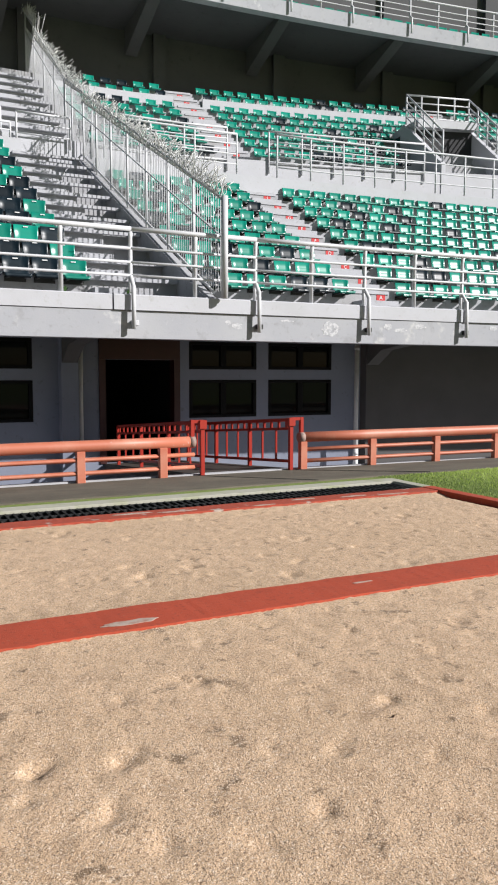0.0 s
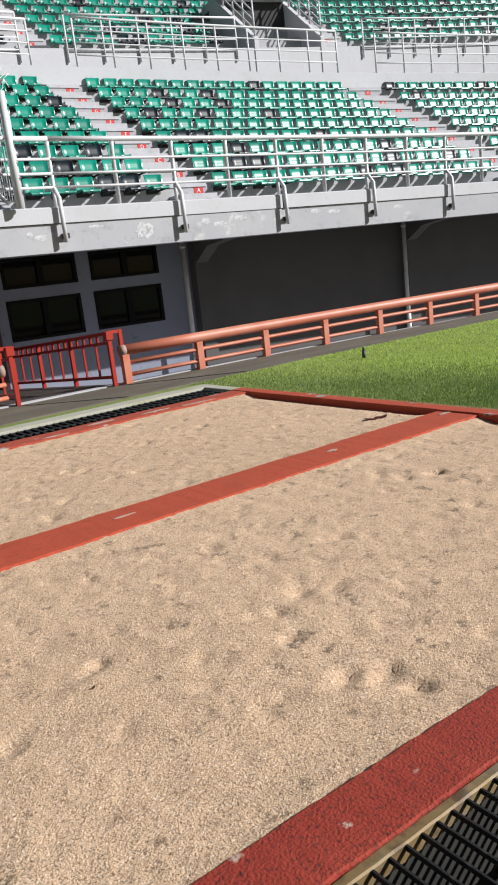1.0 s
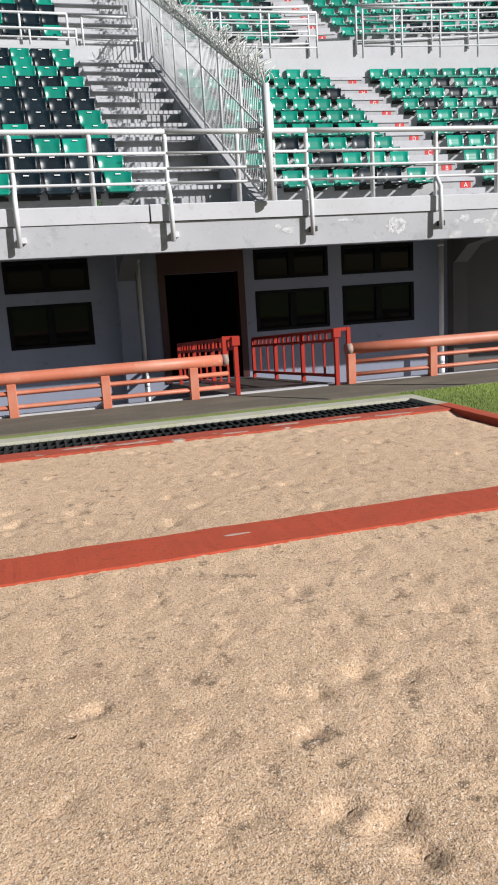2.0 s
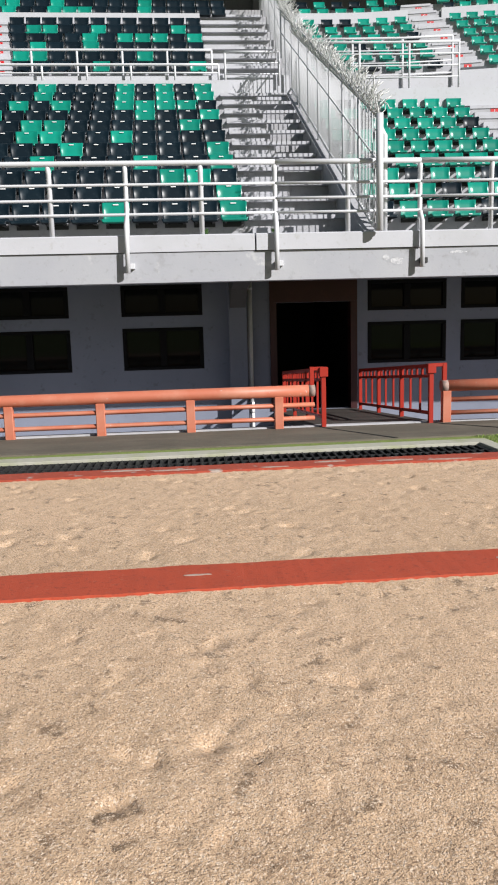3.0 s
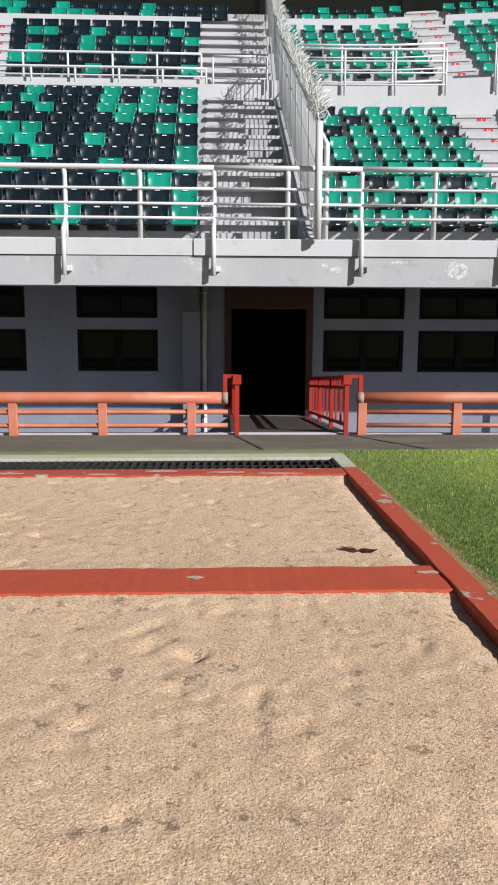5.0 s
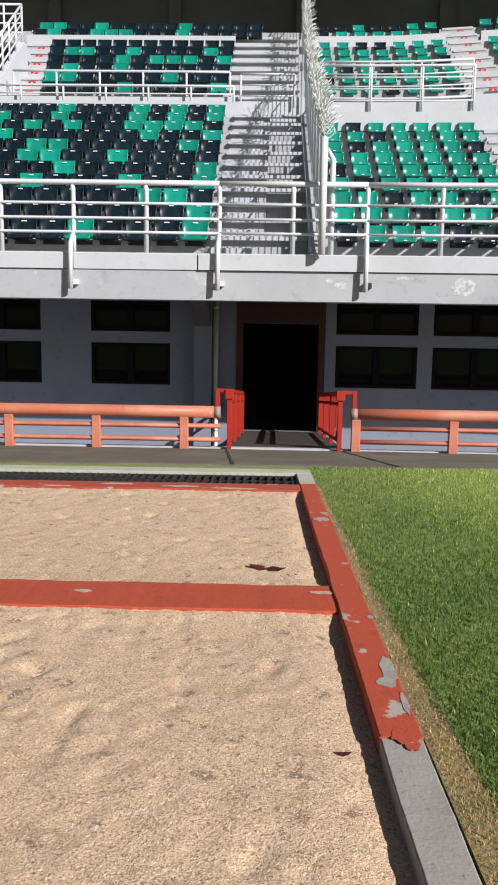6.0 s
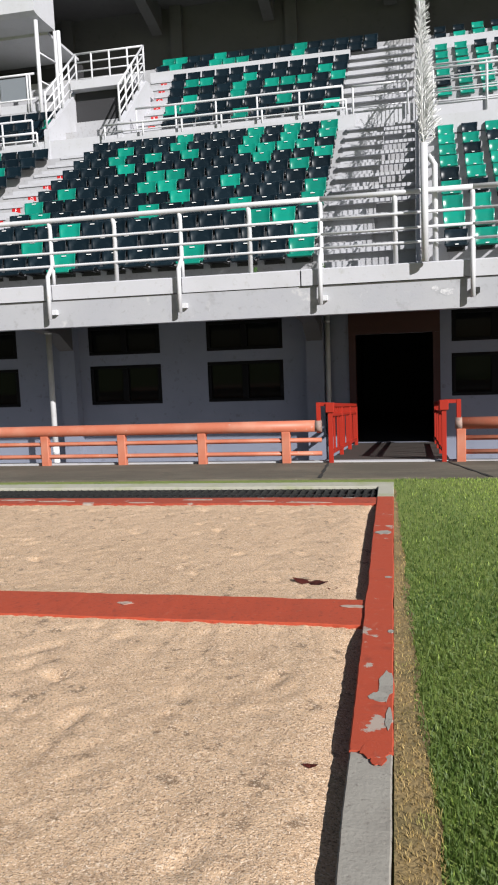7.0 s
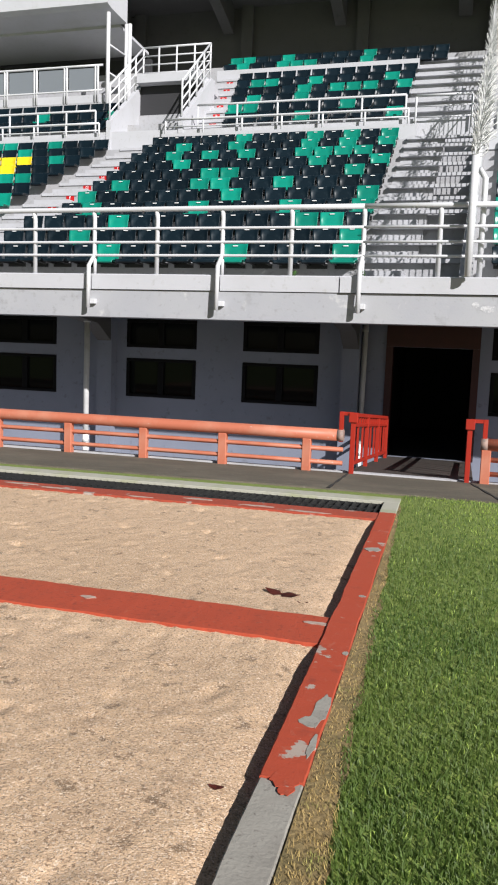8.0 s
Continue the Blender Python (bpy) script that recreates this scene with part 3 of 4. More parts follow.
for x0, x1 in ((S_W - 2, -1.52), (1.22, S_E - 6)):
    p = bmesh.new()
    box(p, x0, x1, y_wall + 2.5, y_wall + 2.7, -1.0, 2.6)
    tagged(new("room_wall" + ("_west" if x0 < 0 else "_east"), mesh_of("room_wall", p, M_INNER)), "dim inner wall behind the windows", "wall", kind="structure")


# ---- railings of the stand ----
def bar_on(ob, name, pts, r, material=None, sides=8, label=""):
    return part(name, tube(bmesh.new(), pts, r, sides), material or M_WHITE, ob, label)


def along(s0, s1, d, z):
    n = max(1, round((s1 - s0) / PITCH_POST))
    return [at(s0 + (s1 - s0) * i / n, d, z) for i in range(n + 1)]


def front_railing(first, last, label):
    """Posts every 1.23 m, every second one cranked out in front of the fascia and bolted to it."""
    s0, s1 = first * PITCH_POST, last * PITCH_POST
    ob = thing("front_railing", label, "railing", "front railings")
    z = 2.625
    for i in range(first, last + 1):
        if i == last and last < 20:
            continue
        s = i * PITCH_POST
        if i % 2 == 0:
            post = bar_on(ob, "post", [at(s, 0.19, z + 1.10), at(s, 0.215, z + 0.98), at(s, 0.215, z + 0.34), at(s - 0.01, 0.02, z + 0.13), at(s - 0.01, 0.0, z - 0.62)], 0.040)
            bolt = bmesh.new()
            m = Matrix.Translation(at(s, 0.08, 2.12)) @ pose(0, 0, 0, 0, 0, heading(s))
            bmesh.ops.transform(box(bolt, -0.03, 0.10, -0.02, 0.06, -0.045, 0.045, 0.006), matrix=m, verts=bolt.verts)
            part("fixing_plate", bolt, M_WHITE if i < 2 else M_STEEL, post)
            bar_on(post, "stub", [at(s, 0.24, z), at(s, 0.24, z + 0.42)], 0.033)
        else:
            post = bar_on(ob, "post", [at(s, 0.19, z + 1.10), at(s, 0.225, z + 0.97), at(s, 0.225, z)], 0.042)
    part("top_rail", tube(bmesh.new(), along(s0, s1, 0.17, z + 1.13), 0.044, 10), M_WHITE, ob)
    for h in (0.80, 0.56, 0.33):
        part("rail", tube(bmesh.new(), along(s0, s1, 0.19, z + h), 0.024, 8), M_WHITE, ob)
    return ob


front_railing(-22, 0, "white painted steel railing with cranked posts before dark seats")
front_railing(0, 2, "short white steel railing across the foot of the stair")
front_railing(2, 38, "white painted steel railing with cranked posts before green seats")


def cross_railing(s0, s1, d, z, height, levels, label, gap=1.2):
    ob = thing("cross_aisle_railing", label, "railing", "cross aisle railings")
    n = max(1, round((s1 - s0) / gap))
    for i in range(n + 1):
        s = s0 + (s1 - s0) * i / n
        bar_on(ob, "post", [at(s, d, z - 0.02), at(s, d, z + height)], 0.032)
    bar_on(ob, "top_rail", along(s0, s1, d - 0.01, z + height), 0.036)
    for k in range(1, levels):
        bar_on(ob, "rail", along(s0, s1, d - 0.005, z + height * (1 - k / levels)), 0.022)
    return ob


cross_railing(2.0, 5.9, D_E + 0.08, 7.43, 1.22, 4, "white steel railing on the parapet above green seats")
cross_railing(7.2, 16.2, D_E + 0.08, 7.43, 1.36, 4, "long white steel railing on the parapet above green seats")
cross_railing(17.8, 30.0, D_E + 0.08, 7.43, 1.36, 4, "far white steel railing on the parapet")
cross_railing(2.0, 6.1, UP_D - 0.20, UP_Z - 0.40, 1.36, 4, "white steel railing before the upper green seats")
cross_railing(7.5, 13.2, UP_D - 0.20, UP_Z - 0.40, 1.36, 4, "white steel railing before the upper seats")
cross_railing(18.3, 30.0, UP_D - 0.20, UP_Z - 0.40, 1.36, 4, "far white steel railing before the upper seats")
cross_railing(-7.8, -0.3, D_W + 0.08, 8.02, 0.44, 2, "low white railing on the parapet above dark seats")
cross_railing(-16, -10.1, D_W + 0.08, 8.02, 0.44, 2, "low white railing above far dark seats")
cross_railing(-7.0, -0.45, UP_D + 0.35, UP_Z, 0.85, 2, "low white railing before the upper dark seats")
cross_railing(-16, -10.6, UP_D + 0.35, UP_Z, 0.85, 2, "low white railing before far upper seats")
cross_railing(-0.1, 1.35, D_W + 0.2, 7.72, 0.9, 3, "white railing across the stair's landing")


# ---- fenced stair ----
def half_steps(name, s0, s1, d0, z0, row, rise, count, label, lean=0.0, over=0.03, nose=None):
    ob = tagged(new(name), label, "steps", kind="structure")
    for k in range(count):
        off = lean * k
        d = d0 + k * row
        z = z0 + k * rise
        bm = sweep(bmesh.new(), [(d - row * 0.5, z - 0.02), (d - row * 0.5, z + rise / 2), (d + 0.001, z + rise / 2), (d + 0.001, z - 0.02)], s0 + off, s1 + off, 5)
        part("half_step", bm, M_STEP, ob)
        bm = sweep(bmesh.new(), [(d - over, z + rise - 0.045), (d - over, z + rise + 0.03), (d + 0.12, z + rise + 0.03), (d + 0.12, z + rise + 0.004), (d - 0.002, z + rise + 0.004), (d - 0.002, z + rise - 0.045)], *((nose or (s0 + off, s1 + off))), 5)
        part("nosing", bm, M_STEP, ob)
    return ob


half_steps("stair_fenced", -0.25, 0.55, FIRST, DECK_Z, ROW_W, RISE_W, TIERS_W, "grey concrete stair striped by the fence's shadows", 0.0, 0.13, (-0.28, 1.53))
half_steps("stair_fenced_upper", -0.55, 1.3, UP_D + 1.1, UP_Z, UP_ROW, UP_RISE, UP_TIERS - 1, "grey concrete upper flight of the fenced stair", 0.0, 0.13, (-0.55, 1.53))
half_steps("stair_aisle_green", 5.78, 6.72, FIRST, DECK_Z, ROW, RISE, TIERS, "pale concrete aisle steps between green seats", 0.05)
half_steps("stair_aisle_far", 15.95, 17.3, FIRST, DECK_Z, ROW, RISE, TIERS, "pale concrete aisle steps among far green seats", 0.07)
half_steps("stair_aisle_dark", -9.9, -8.85, FIRST, DECK_Z, ROW_W, RISE_W, TIERS_W, "pale concrete aisle steps beside dark seats", 0.06)
half_steps("stair_upper_green", 6.3, 7.3, UP_D + 1.1, UP_Z, UP_ROW, UP_RISE, UP_TIERS, "pale concrete aisle steps between upper seats")
half_steps("stair_upper_far", 17.0, 18.2, UP_D + 1.1, UP_Z, UP_ROW, UP_RISE, UP_TIERS, "pale concrete aisle steps between far upper seats")
half_steps("stair_upper_dark", -7.25, -6.35, UP_D + 1.1, UP_Z, UP_ROW, UP_RISE, UP_TIERS, "pale concrete aisle steps beside the stairwell box", -0.18)

# sloping kerb wall that carries the fence
FENCE_S = 1.70


def fence_foot(d):
    return 2.66 + max(0.0, 0.478 * (d - 0.45)) if d < 12.9 else 8.62 + 0.62 * (d - 12.9)


def fence_head(d):
    return 4.42 + 0.470 * d if d < 12.9 else 10.62 + 0.62 * (d - 12.9)


bm = sweep(bmesh.new(), [(0.5, 2.5), (0.5, 2.67), (0.9, fence_foot(0.9) - 0.03), (12.85, fence_foot(12.85) - 0.03), (12.95, fence_foot(12.95) - 0.03), (20.0, fence_foot(20.0) - 0.03), (20.0, fence_foot(20.0) - 1.2), (2.4, 2.5)], 1.55, 1.76)
tagged(new("stair_wall", mesh_of("stair_wall", bm, M_TIER)), "grey concrete wall sloping up beside the stair under the fence", "wall", kind="structure")


def stair_fence():
    ob = thing("stair_fence", "tall white welded fence topped with razor wire beside the stair", "fence")
    posts = [0.0, 1.5, 3.0, 4.5, 6.0, 7.5, 9.0, 10.5, 12.0, 12.95, 14.6, 16.4, 18.2, 20.0]
    for d in posts:
        bar_on(ob, "post", [at(FENCE_S, d, fence_foot(d) - 0.05), at(FENCE_S, d, fence_head(d))], 0.045 if d in (0.0, 12.95) else 0.03)
    bar_on(ob, "corner_post", [at(FENCE_S, -0.07, 2.60), at(FENCE_S, -0.07, 4.44)], 0.058, sides=12)
    bar_on(ob, "gate_post", [at(FENCE_S + 0.17, 0.30, 2.62), at(FENCE_S + 0.17, 0.30, 4.18), at(FENCE_S + 0.06, 0.22, 4.32)], 0.048, sides=10)
    for a, b in ((0.0, 12.9), (12.95, 20.0)):
        for lift, r in ((-0.03, 0.026), (-0.72, 0.018)):
            bar_on(ob, "rail", [at(FENCE_S, a, fence_head(a) + lift), at(FENCE_S, b, fence_head(b) + lift)], r)
        bar_on(ob, "bottom_rail", [at(FENCE_S, max(a, 0.45), fence_foot(max(a, 0.45)) + 0.10), at(FENCE_S, b, fence_foot(b) + 0.10)], 0.028)
    bar = mesh_of("bar", tube(bmesh.new(), [(0, 0, 0), (0, 0, 1.0)], 0.009, 5), M_WHITE)
    d = 0.13
    while d < 20.0:
        lo, hi = fence_foot(d) + 0.10, fence_head(d) - 0.03
        o = part("bar", bar, M_WHITE, ob)
        p = at(FENCE_S, d, lo)
        o.matrix_basis = Matrix.Translation(p) @ Matrix.Diagonal((1, 1, hi - lo, 1))
        d += 0.115
    rng = random.Random(21)
    bm = bmesh.new()
    d = 0.0
    while d < 20.5:
        out, up, fwd = rng.uniform(-0.16, 0.30), rng.uniform(0.22, 0.58), rng.uniform(-0.35, 0.25)
        base = Vector((FENCE_S, min(d, 20.0), fence_head(min(d, 20.0)) - 0.05))
        pts = []
        for k in range(5):
            u = k / 4
            pts.append(at(base.x + out * u * u, base.y + fwd * u * u, base.z + up * (u - 0.25 * u * u * abs(out) * 3)))
        tube(bm, pts, 0.0075, 4)
        d += 0.026 if d < 13 else 0.035
    coil = []
    for k in range(20 * 34):
        d = k / 34
        a = k * 0.72
        coil.append(at(FENCE_S + 0.13 * math.cos(a) + 0.05, d, fence_head(d) + 0.10 + 0.12 * math.sin(a)))
    tube(bm, coil, 0.008, 4)
    part("razor_wire", bm, M_WIRE, ob, "tangled galvanised razor wire")
    return ob


stair_fence()


# ---- orange pipe rails beside the path ----
def pipe_rail(x0, x1, posts, label, bare):
    ob = thing("pipe_rail", label, "barrier", "orange pipe rails")

    def gz(x):
        p = at(x - LINE[0][0], RAIL_D)
        return ground_z(p.x, p.y) - PATH_Z

    def run(z, lo, hi):
        n = max(1, round((hi - lo) / 1.3))
        return [at(lo + (hi - lo) * i / n - LINE[0][0], RAIL_D, z + gz(lo + (hi - lo) * i / n)) for i in range(n + 1)]

    pipe = part("top_pipe", tube(bmesh.new(), run(0.20, x0, x1), 0.083, 16), M_RAIL, ob)
    end = x1 if bare < 0 else x0
    sgn = 1 if bare < 0 else -1
    e0 = run(0.20, min(end, end - sgn * 0.09), max(end, end - sgn * 0.09))
    part("bare_pipe_end", tube(bmesh.new(), [v + Vector((sgn * 0.002, 0, 0)) for v in e0], 0.0842, 16), M_BARE_PIPE, pipe, "bare grey weathered pipe end")
    for z in (0.0, -0.19):
        part("lower_rail", tube(bmesh.new(), run(z, x0 + 0.06, x1), 0.034, 4), M_RAIL, ob)
    post_me = mesh_of("post", box(bmesh.new(), -0.062, 0.062, -0.05, 0.05, PATH_Z - 0.02, 0.13, 0.008), M_RAIL)
    for x in posts:
        p = part("post", post_me, M_RAIL, ob)
        p.matrix_basis = Matrix.Translation(at(x - LINE[0][0], RAIL_D, gz(x))) @ pose(0, 0, 0, 0, 0, heading(x - LINE[0][0]))
    return ob


pipe_rail(-15.0, -1.075, [-1.59 - 1.242 * i for i in range(11)], "faded orange steel pipe rail on square posts beside the path", -1)
pipe_rail(0.785, 30.0, [0.86 + 1.375 * i for i in range(21)], "faded orange steel pipe rail with a bare grey end", 1)


# ---- footbridge from the path down to the doorway ----
y_rail = at(0.3, RAIL_D).y
RAMP = (PATH_Z + 0.03 - SILL_Z) / (y_wall - y_rail - 0.1)


def sloped(bm, y0):
    """Lets a level-built piece of the footbridge fall towards the doorway."""
    for v in bm.verts:
        v.co.z -= RAMP * (v.co.y - y0)
    return bm


def bridge_railing(x, out, y0, y1, label):
    ob = thing("footbridge_railing", label, "railing", "footbridge railings")
    zb = PATH_Z + 0.03
    post = mesh_of("post", box(bmesh.new(), -0.032, 0.032, -0.032, 0.032, -0.05, 0.81, 0.004), M_GATE)
    for yy in (y0, y0 + (y1 - y0) / 3, y0 + (y1 - y0) * 2 / 3, y1):
        o = part("post", post, M_GATE, ob)
        o.location = (x, yy, zb - RAMP * (yy - y0))
    part("post_head", box(bmesh.new(), x - 0.06, x + 0.06, y0 - 0.055, y0 + 0.05, zb + 0.70, zb + 0.835, 0.006), M_GATE, ob)
    for z, r in ((0.805, 0.028), (0.66, 0.022), (0.13, 0.024)):
        part("rail", sloped(box(bmesh.new(), x - r, x + r, y0 + 0.033, y1, zb + z - r, zb + z + r, 0.004), y0), M_GATE, ob)
    bar = mesh_of("bar", box(bmesh.new(), -0.015, 0.015, -0.015, 0.015, 0.11, 0.66), M_GATE)
    short = mesh_of("baluster", box(bmesh.new(), -0.012, 0.012, -0.03, 0.03, 0.675, 0.785), M_GATE)
    n = 9
    for i in range(1, n):
        yy = y0 + (y1 - y0) * i / n
        o = part("bar", bar, M_GATE, ob)
        o.location = (x, yy, zb - RAMP * (yy - y0))
    for i in range(17):
        yy = y0 + 0.14 + (y1 - y0 - 0.25) * i / 16
        o = part("baluster", short, M_GATE, ob)
        o.location = (x, yy, zb - RAMP * (yy - y0))
    arm = bmesh.new()
    box(arm, min(x, x + out), max(x, x + out), y0 - 0.025, y0 + 0.025, zb + 0.79, zb + 0.84, 0.004)
    box(arm, x + out - 0.03, x + out + 0.03, y0 - 0.03, y0 + 0.03, zb + 0.42, zb + 0.842, 0.004)
    part("arm", arm, M_GATE, ob)
    return ob


bridge_railing(-0.935, -0.165, y_rail, y_rail + 4.55, "bright red steel railing with short balusters, sunlit")
bridge_railing(0.614, 0.195, y_rail, y_rail + 4.55, "bright red steel railing with short balusters in part shade")
deck = sloped(box(bmesh.new(), -1.02, 0.70, y_rail + 0.18, y_wall - 0.002, PATH_Z - 0.12, PATH_Z + 0.03, 0.01), y_rail + 0.1)
tagged(new("footbridge", mesh_of("footbridge", deck, M_DECK)), "dark worn concrete footbridge falling to the open doorway", "footbridge", kind="structure")


# ---- pipes and columns under the stand ----
def down_pipe(x, d, z0, z1, r, label, foot):
    ob = thing("drain_pipe", label, "pipe", "drain pipes")
    s = x - LINE[0][0]
    part("pipe", tube(bmesh.new(), [at(s, d, z0), at(s, d, (z0 + z1) / 2), at(s + 0.01, d, z1)], r, 12), M_PIPE, ob)
    for z in (z0 + 0.55, z1 - 0.3):
        part("collar", tube(bmesh.new(), [at(s, d, z - 0.03), at(s, d, z + 0.03)], r + 0.012, 12), M_PIPE, ob)
    # white foot paints in the sunlight that falls below the stand's shadow line
    if foot:
        part("lit_foot", tube(bmesh.new(), [at(s, d, z0), at(s, d, z0 + 0.75)], r + 0.008, 12), M_PLATE, ob, "white lower length standing in for the sunlit foot")
    return ob


down_pipe(-1.52, WALL_D - 0.12, FLOOR_Z, 2.14, 0.055, "grey plastic drain pipe beside the doorway", True)
down_pipe(-7.25, 2.0, FLOOR_Z, 2.14, 0.06, "pale grey drain pipe before the wall", True)
down_pipe(4.93, 2.6, FLOOR_Z, 2.14, 0.055, "grey plastic drain pipe in shade", True)
down_pipe(11.5, 2.4, FLOOR_Z, 2.14, 0.055, "grey plastic drain pipe against the long wall", True)
for i, x in enumerate((-12.9, -7.45, -1.95, 5.35, 12.0, 18.5)):
    s = x - LINE[0][0]
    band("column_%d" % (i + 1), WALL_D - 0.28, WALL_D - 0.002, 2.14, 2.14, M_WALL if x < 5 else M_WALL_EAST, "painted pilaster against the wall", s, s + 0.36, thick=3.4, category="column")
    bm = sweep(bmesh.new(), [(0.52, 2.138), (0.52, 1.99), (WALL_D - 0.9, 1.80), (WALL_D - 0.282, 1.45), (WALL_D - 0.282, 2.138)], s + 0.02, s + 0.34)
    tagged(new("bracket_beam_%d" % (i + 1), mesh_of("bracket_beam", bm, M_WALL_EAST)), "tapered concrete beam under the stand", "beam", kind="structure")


# ---- seats ----
SHELL_ROWS = [(-0.365, -0.06, 0.215, 0.0), (-0.385, -0.012, 0.232, 0.0), (-0.35, 0.004, 0.242, 0.012), (-0.2, -0.014, 0.246, 0.025), (-0.10, -0.010, 0.246, 0.03), (-0.055, 0.035, 0.222, 0.0), (-0.045, 0.18, 0.234, 0.0), (-0.012, 0.345, 0.240, 0.0), (0.008, 0.362, 0.228, 0.0)]


def shell_arrays():
    """One seat shell with a front and a rear skin: verts and faces."""
    cols = (-1, -0.88, -0.4, 0.4, 0.88, 1)
    verts, faces = [], []
    for skin in (0, 1):
        for y, z, w, lift in SHELL_ROWS:
            for c in cols:
                side = abs(c) == 1
                verts.append((c * w * (1 if not skin else 0.985), y - (0.03 if side and z > 0.02 and z < 0.35 else 0) + skin * (0.02 if z > 0.02 else 0.0), z + (lift if side else 0) - skin * (0.018 if z < 0.2 else 0.006)))
    n, m = len(SHELL_ROWS), len(cols)
    for skin in (0, 1):
        o = skin * n * m
        for j in range(n - 1):
            for i in range(m - 1):
                q = (o + j * m + i, o + j * m + i + 1, o + (j + 1) * m + i + 1, o + (j + 1) * m + i)
                faces.append(q if skin else q[::-1])
    ring = [i for i in range(m)] + [j * m + m - 1 for j in range(1, n)] + [(n - 1) * m + i for i in range(m - 2, -1, -1)] + [j * m for j in range(n - 2, 0, -1)]
    for a, b in zip(ring, ring[1:] + ring[:1]):
        faces.append((a, b, b + n * m, a + n * m))
    return np.array(verts), faces


SHELL_V, SHELL_F = shell_arrays()


def shell_mesh(name, material):
    me = flat_mesh(name, SHELL_V.tolist(), SHELL_F, material)
    bm = bmesh.new()
    bm.from_mesh(me)
    bmesh.ops.recalc_face_normals(bm, faces=bm.faces)
    for f in bm.faces:
        f.smooth = True
    bm.to_mesh(me)
    bm.free()
    return me


SHELLS = {"g": shell_mesh("shell_green", M_GREEN), "d": shell_mesh("shell_dark", M_DARK), "y": shell_mesh("shell_yellow", M_YELLOW)}
bm = bmesh.new()
box(bm, -0.17, -0.13, -0.32, 0.03, -0.075, -0.035)
box(bm, 0.13, 0.17, -0.32, 0.03, -0.075, -0.035)
box(bm, -0.19, 0.19, 0.0, 0.035, -0.13, -0.03)
BRACKET = mesh_of("bracket", bm, M_STEEL)
PLATE_TOP = mesh_of("number_plate", box(bmesh.new(), -0.048, 0.048, -0.040, -0.033, 0.302, 0.322), M_PLATE)
PLATE_LIP = mesh_of("number_plate", box(bmesh.new(), -0.035, 0.035, -0.392, -0.380, -0.036, -0.014), M_PLATE)
SEAT_TEXT = {"g": "green plastic bucket seat bolted to the concrete step", "d": "black-green plastic bucket seat bolted to the concrete step", "y": "bright yellow plastic bucket seat bolted to the step"}
BANK = []                                # seats joined into one far bank


def seat(colour, s, d, z, plate, group, near, tilt=0.0):
    m = Matrix.Translation(at(s, d, z)) @ pose(0, 0, 0, tilt, 0, heading(s)) @ Matrix.Diagonal((0.88, 1.0, 0.82, 1) if s > 1.5 else (1.06, 1.0, 0.97, 1))
    if not near:
        BANK.append((colour, m))
        return
    ob = thing("stadium_seat", SEAT_TEXT[colour], "seat", group)
    ob.matrix_basis = m
    part("shell", SHELLS[colour], None, ob)
    part("bracket", BRACKET, None, ob)
    if plate:
        part("number_plate", plate, None, ob)


GREEN_AT = {10: (0, 2, 4, 8), 9: (0, 2, 4, 8, 11), 8: (1, 2, 3, 4, 7, 9, 11), 7: (0, 3, 10), 6: (1, 7, 8), 5: (4, 7, 8, 12), 4: (0, 6, 13), 3: (0, 3, 7, 12), 2: (1, 2, 10), 1: (0, 11), 0: (0, 4, 9)}
rs = random.Random(11)
SEAT_H = 0.42
for k in range(TIERS_W):
    right, left = -0.30 - 0.02 * k, -8.72 + 0.05 * k
    n = int((right - left) / 0.548)
    for i in range(n):
        s = right - (i + 0.5) * 0.548
        seat("g" if i in GREEN_AT[k] else "d", s, FIRST + ROW_W * k - 0.03, DECK_Z + RISE_W * k + SEAT_H, PLATE_TOP, "dark seats west of the stair", True, rs.uniform(-2, 2))
    for i in range(8):
        c = "y" if i > 2 and 1 < k < 9 else ("g" if rs.random() < 0.25 else "d")
        seat(c, -10.15 + 0.05 * k - (i + 0.5) * 0.548, FIRST + ROW_W * k - 0.03, DECK_Z + RISE_W * k + SEAT_H, None, "", False)
for k in range(TIERS):
    for a, b, share in ((2.0, 5.66 + 0.045 * k, 0.80), (6.80 + 0.055 * k, 15.85 + 0.05 * k, 0.86), (17.4 + 0.07 * k, 31.0, 0.90)):
        n = int((b - a) / 0.515)
        for i in range(n):
            s = a + (i + 0.5) * (b - a) / n
            seat("g" if rs.random() < share else "d", s, FIRST + ROW * k - 0.03, DECK_Z + RISE * k + SEAT_H, PLATE_LIP, "green seats east of the stair", s < 9.0, rs.uniform(-2, 2))
for k in range(UP_TIERS):
    for a, b, share in ((-16, -10.4 if k < 3 else -15.9, 0.2), (-6.35 - 0.18 * k if k < 6 else -8.2, 0.4 if k > 5 else -0.55, 0.24), (2.05, 6.2, 0.72), (7.4, 13.3 if k < 3 else 16.8, 0.80), (18.3, 31.0, 0.92)):
        n = int((b - a) / 0.53)
        for i in range(n):
            s = a + (i + 0.5) * (b - a) / n
            seat("g" if rs.random() < share else "d", s, UP_D + 1.1 + UP_ROW * k - 0.03, UP_Z + UP_RISE * k + SEAT_H + (0.12 if k > 5 else 0), None, "", False)
for k in range(3):
    for i in range(50):
        seat("g", 3 + 0.53 * i, 17.9 + 0.9 * k, 16.45 + 0.5 * k, None, "", False)


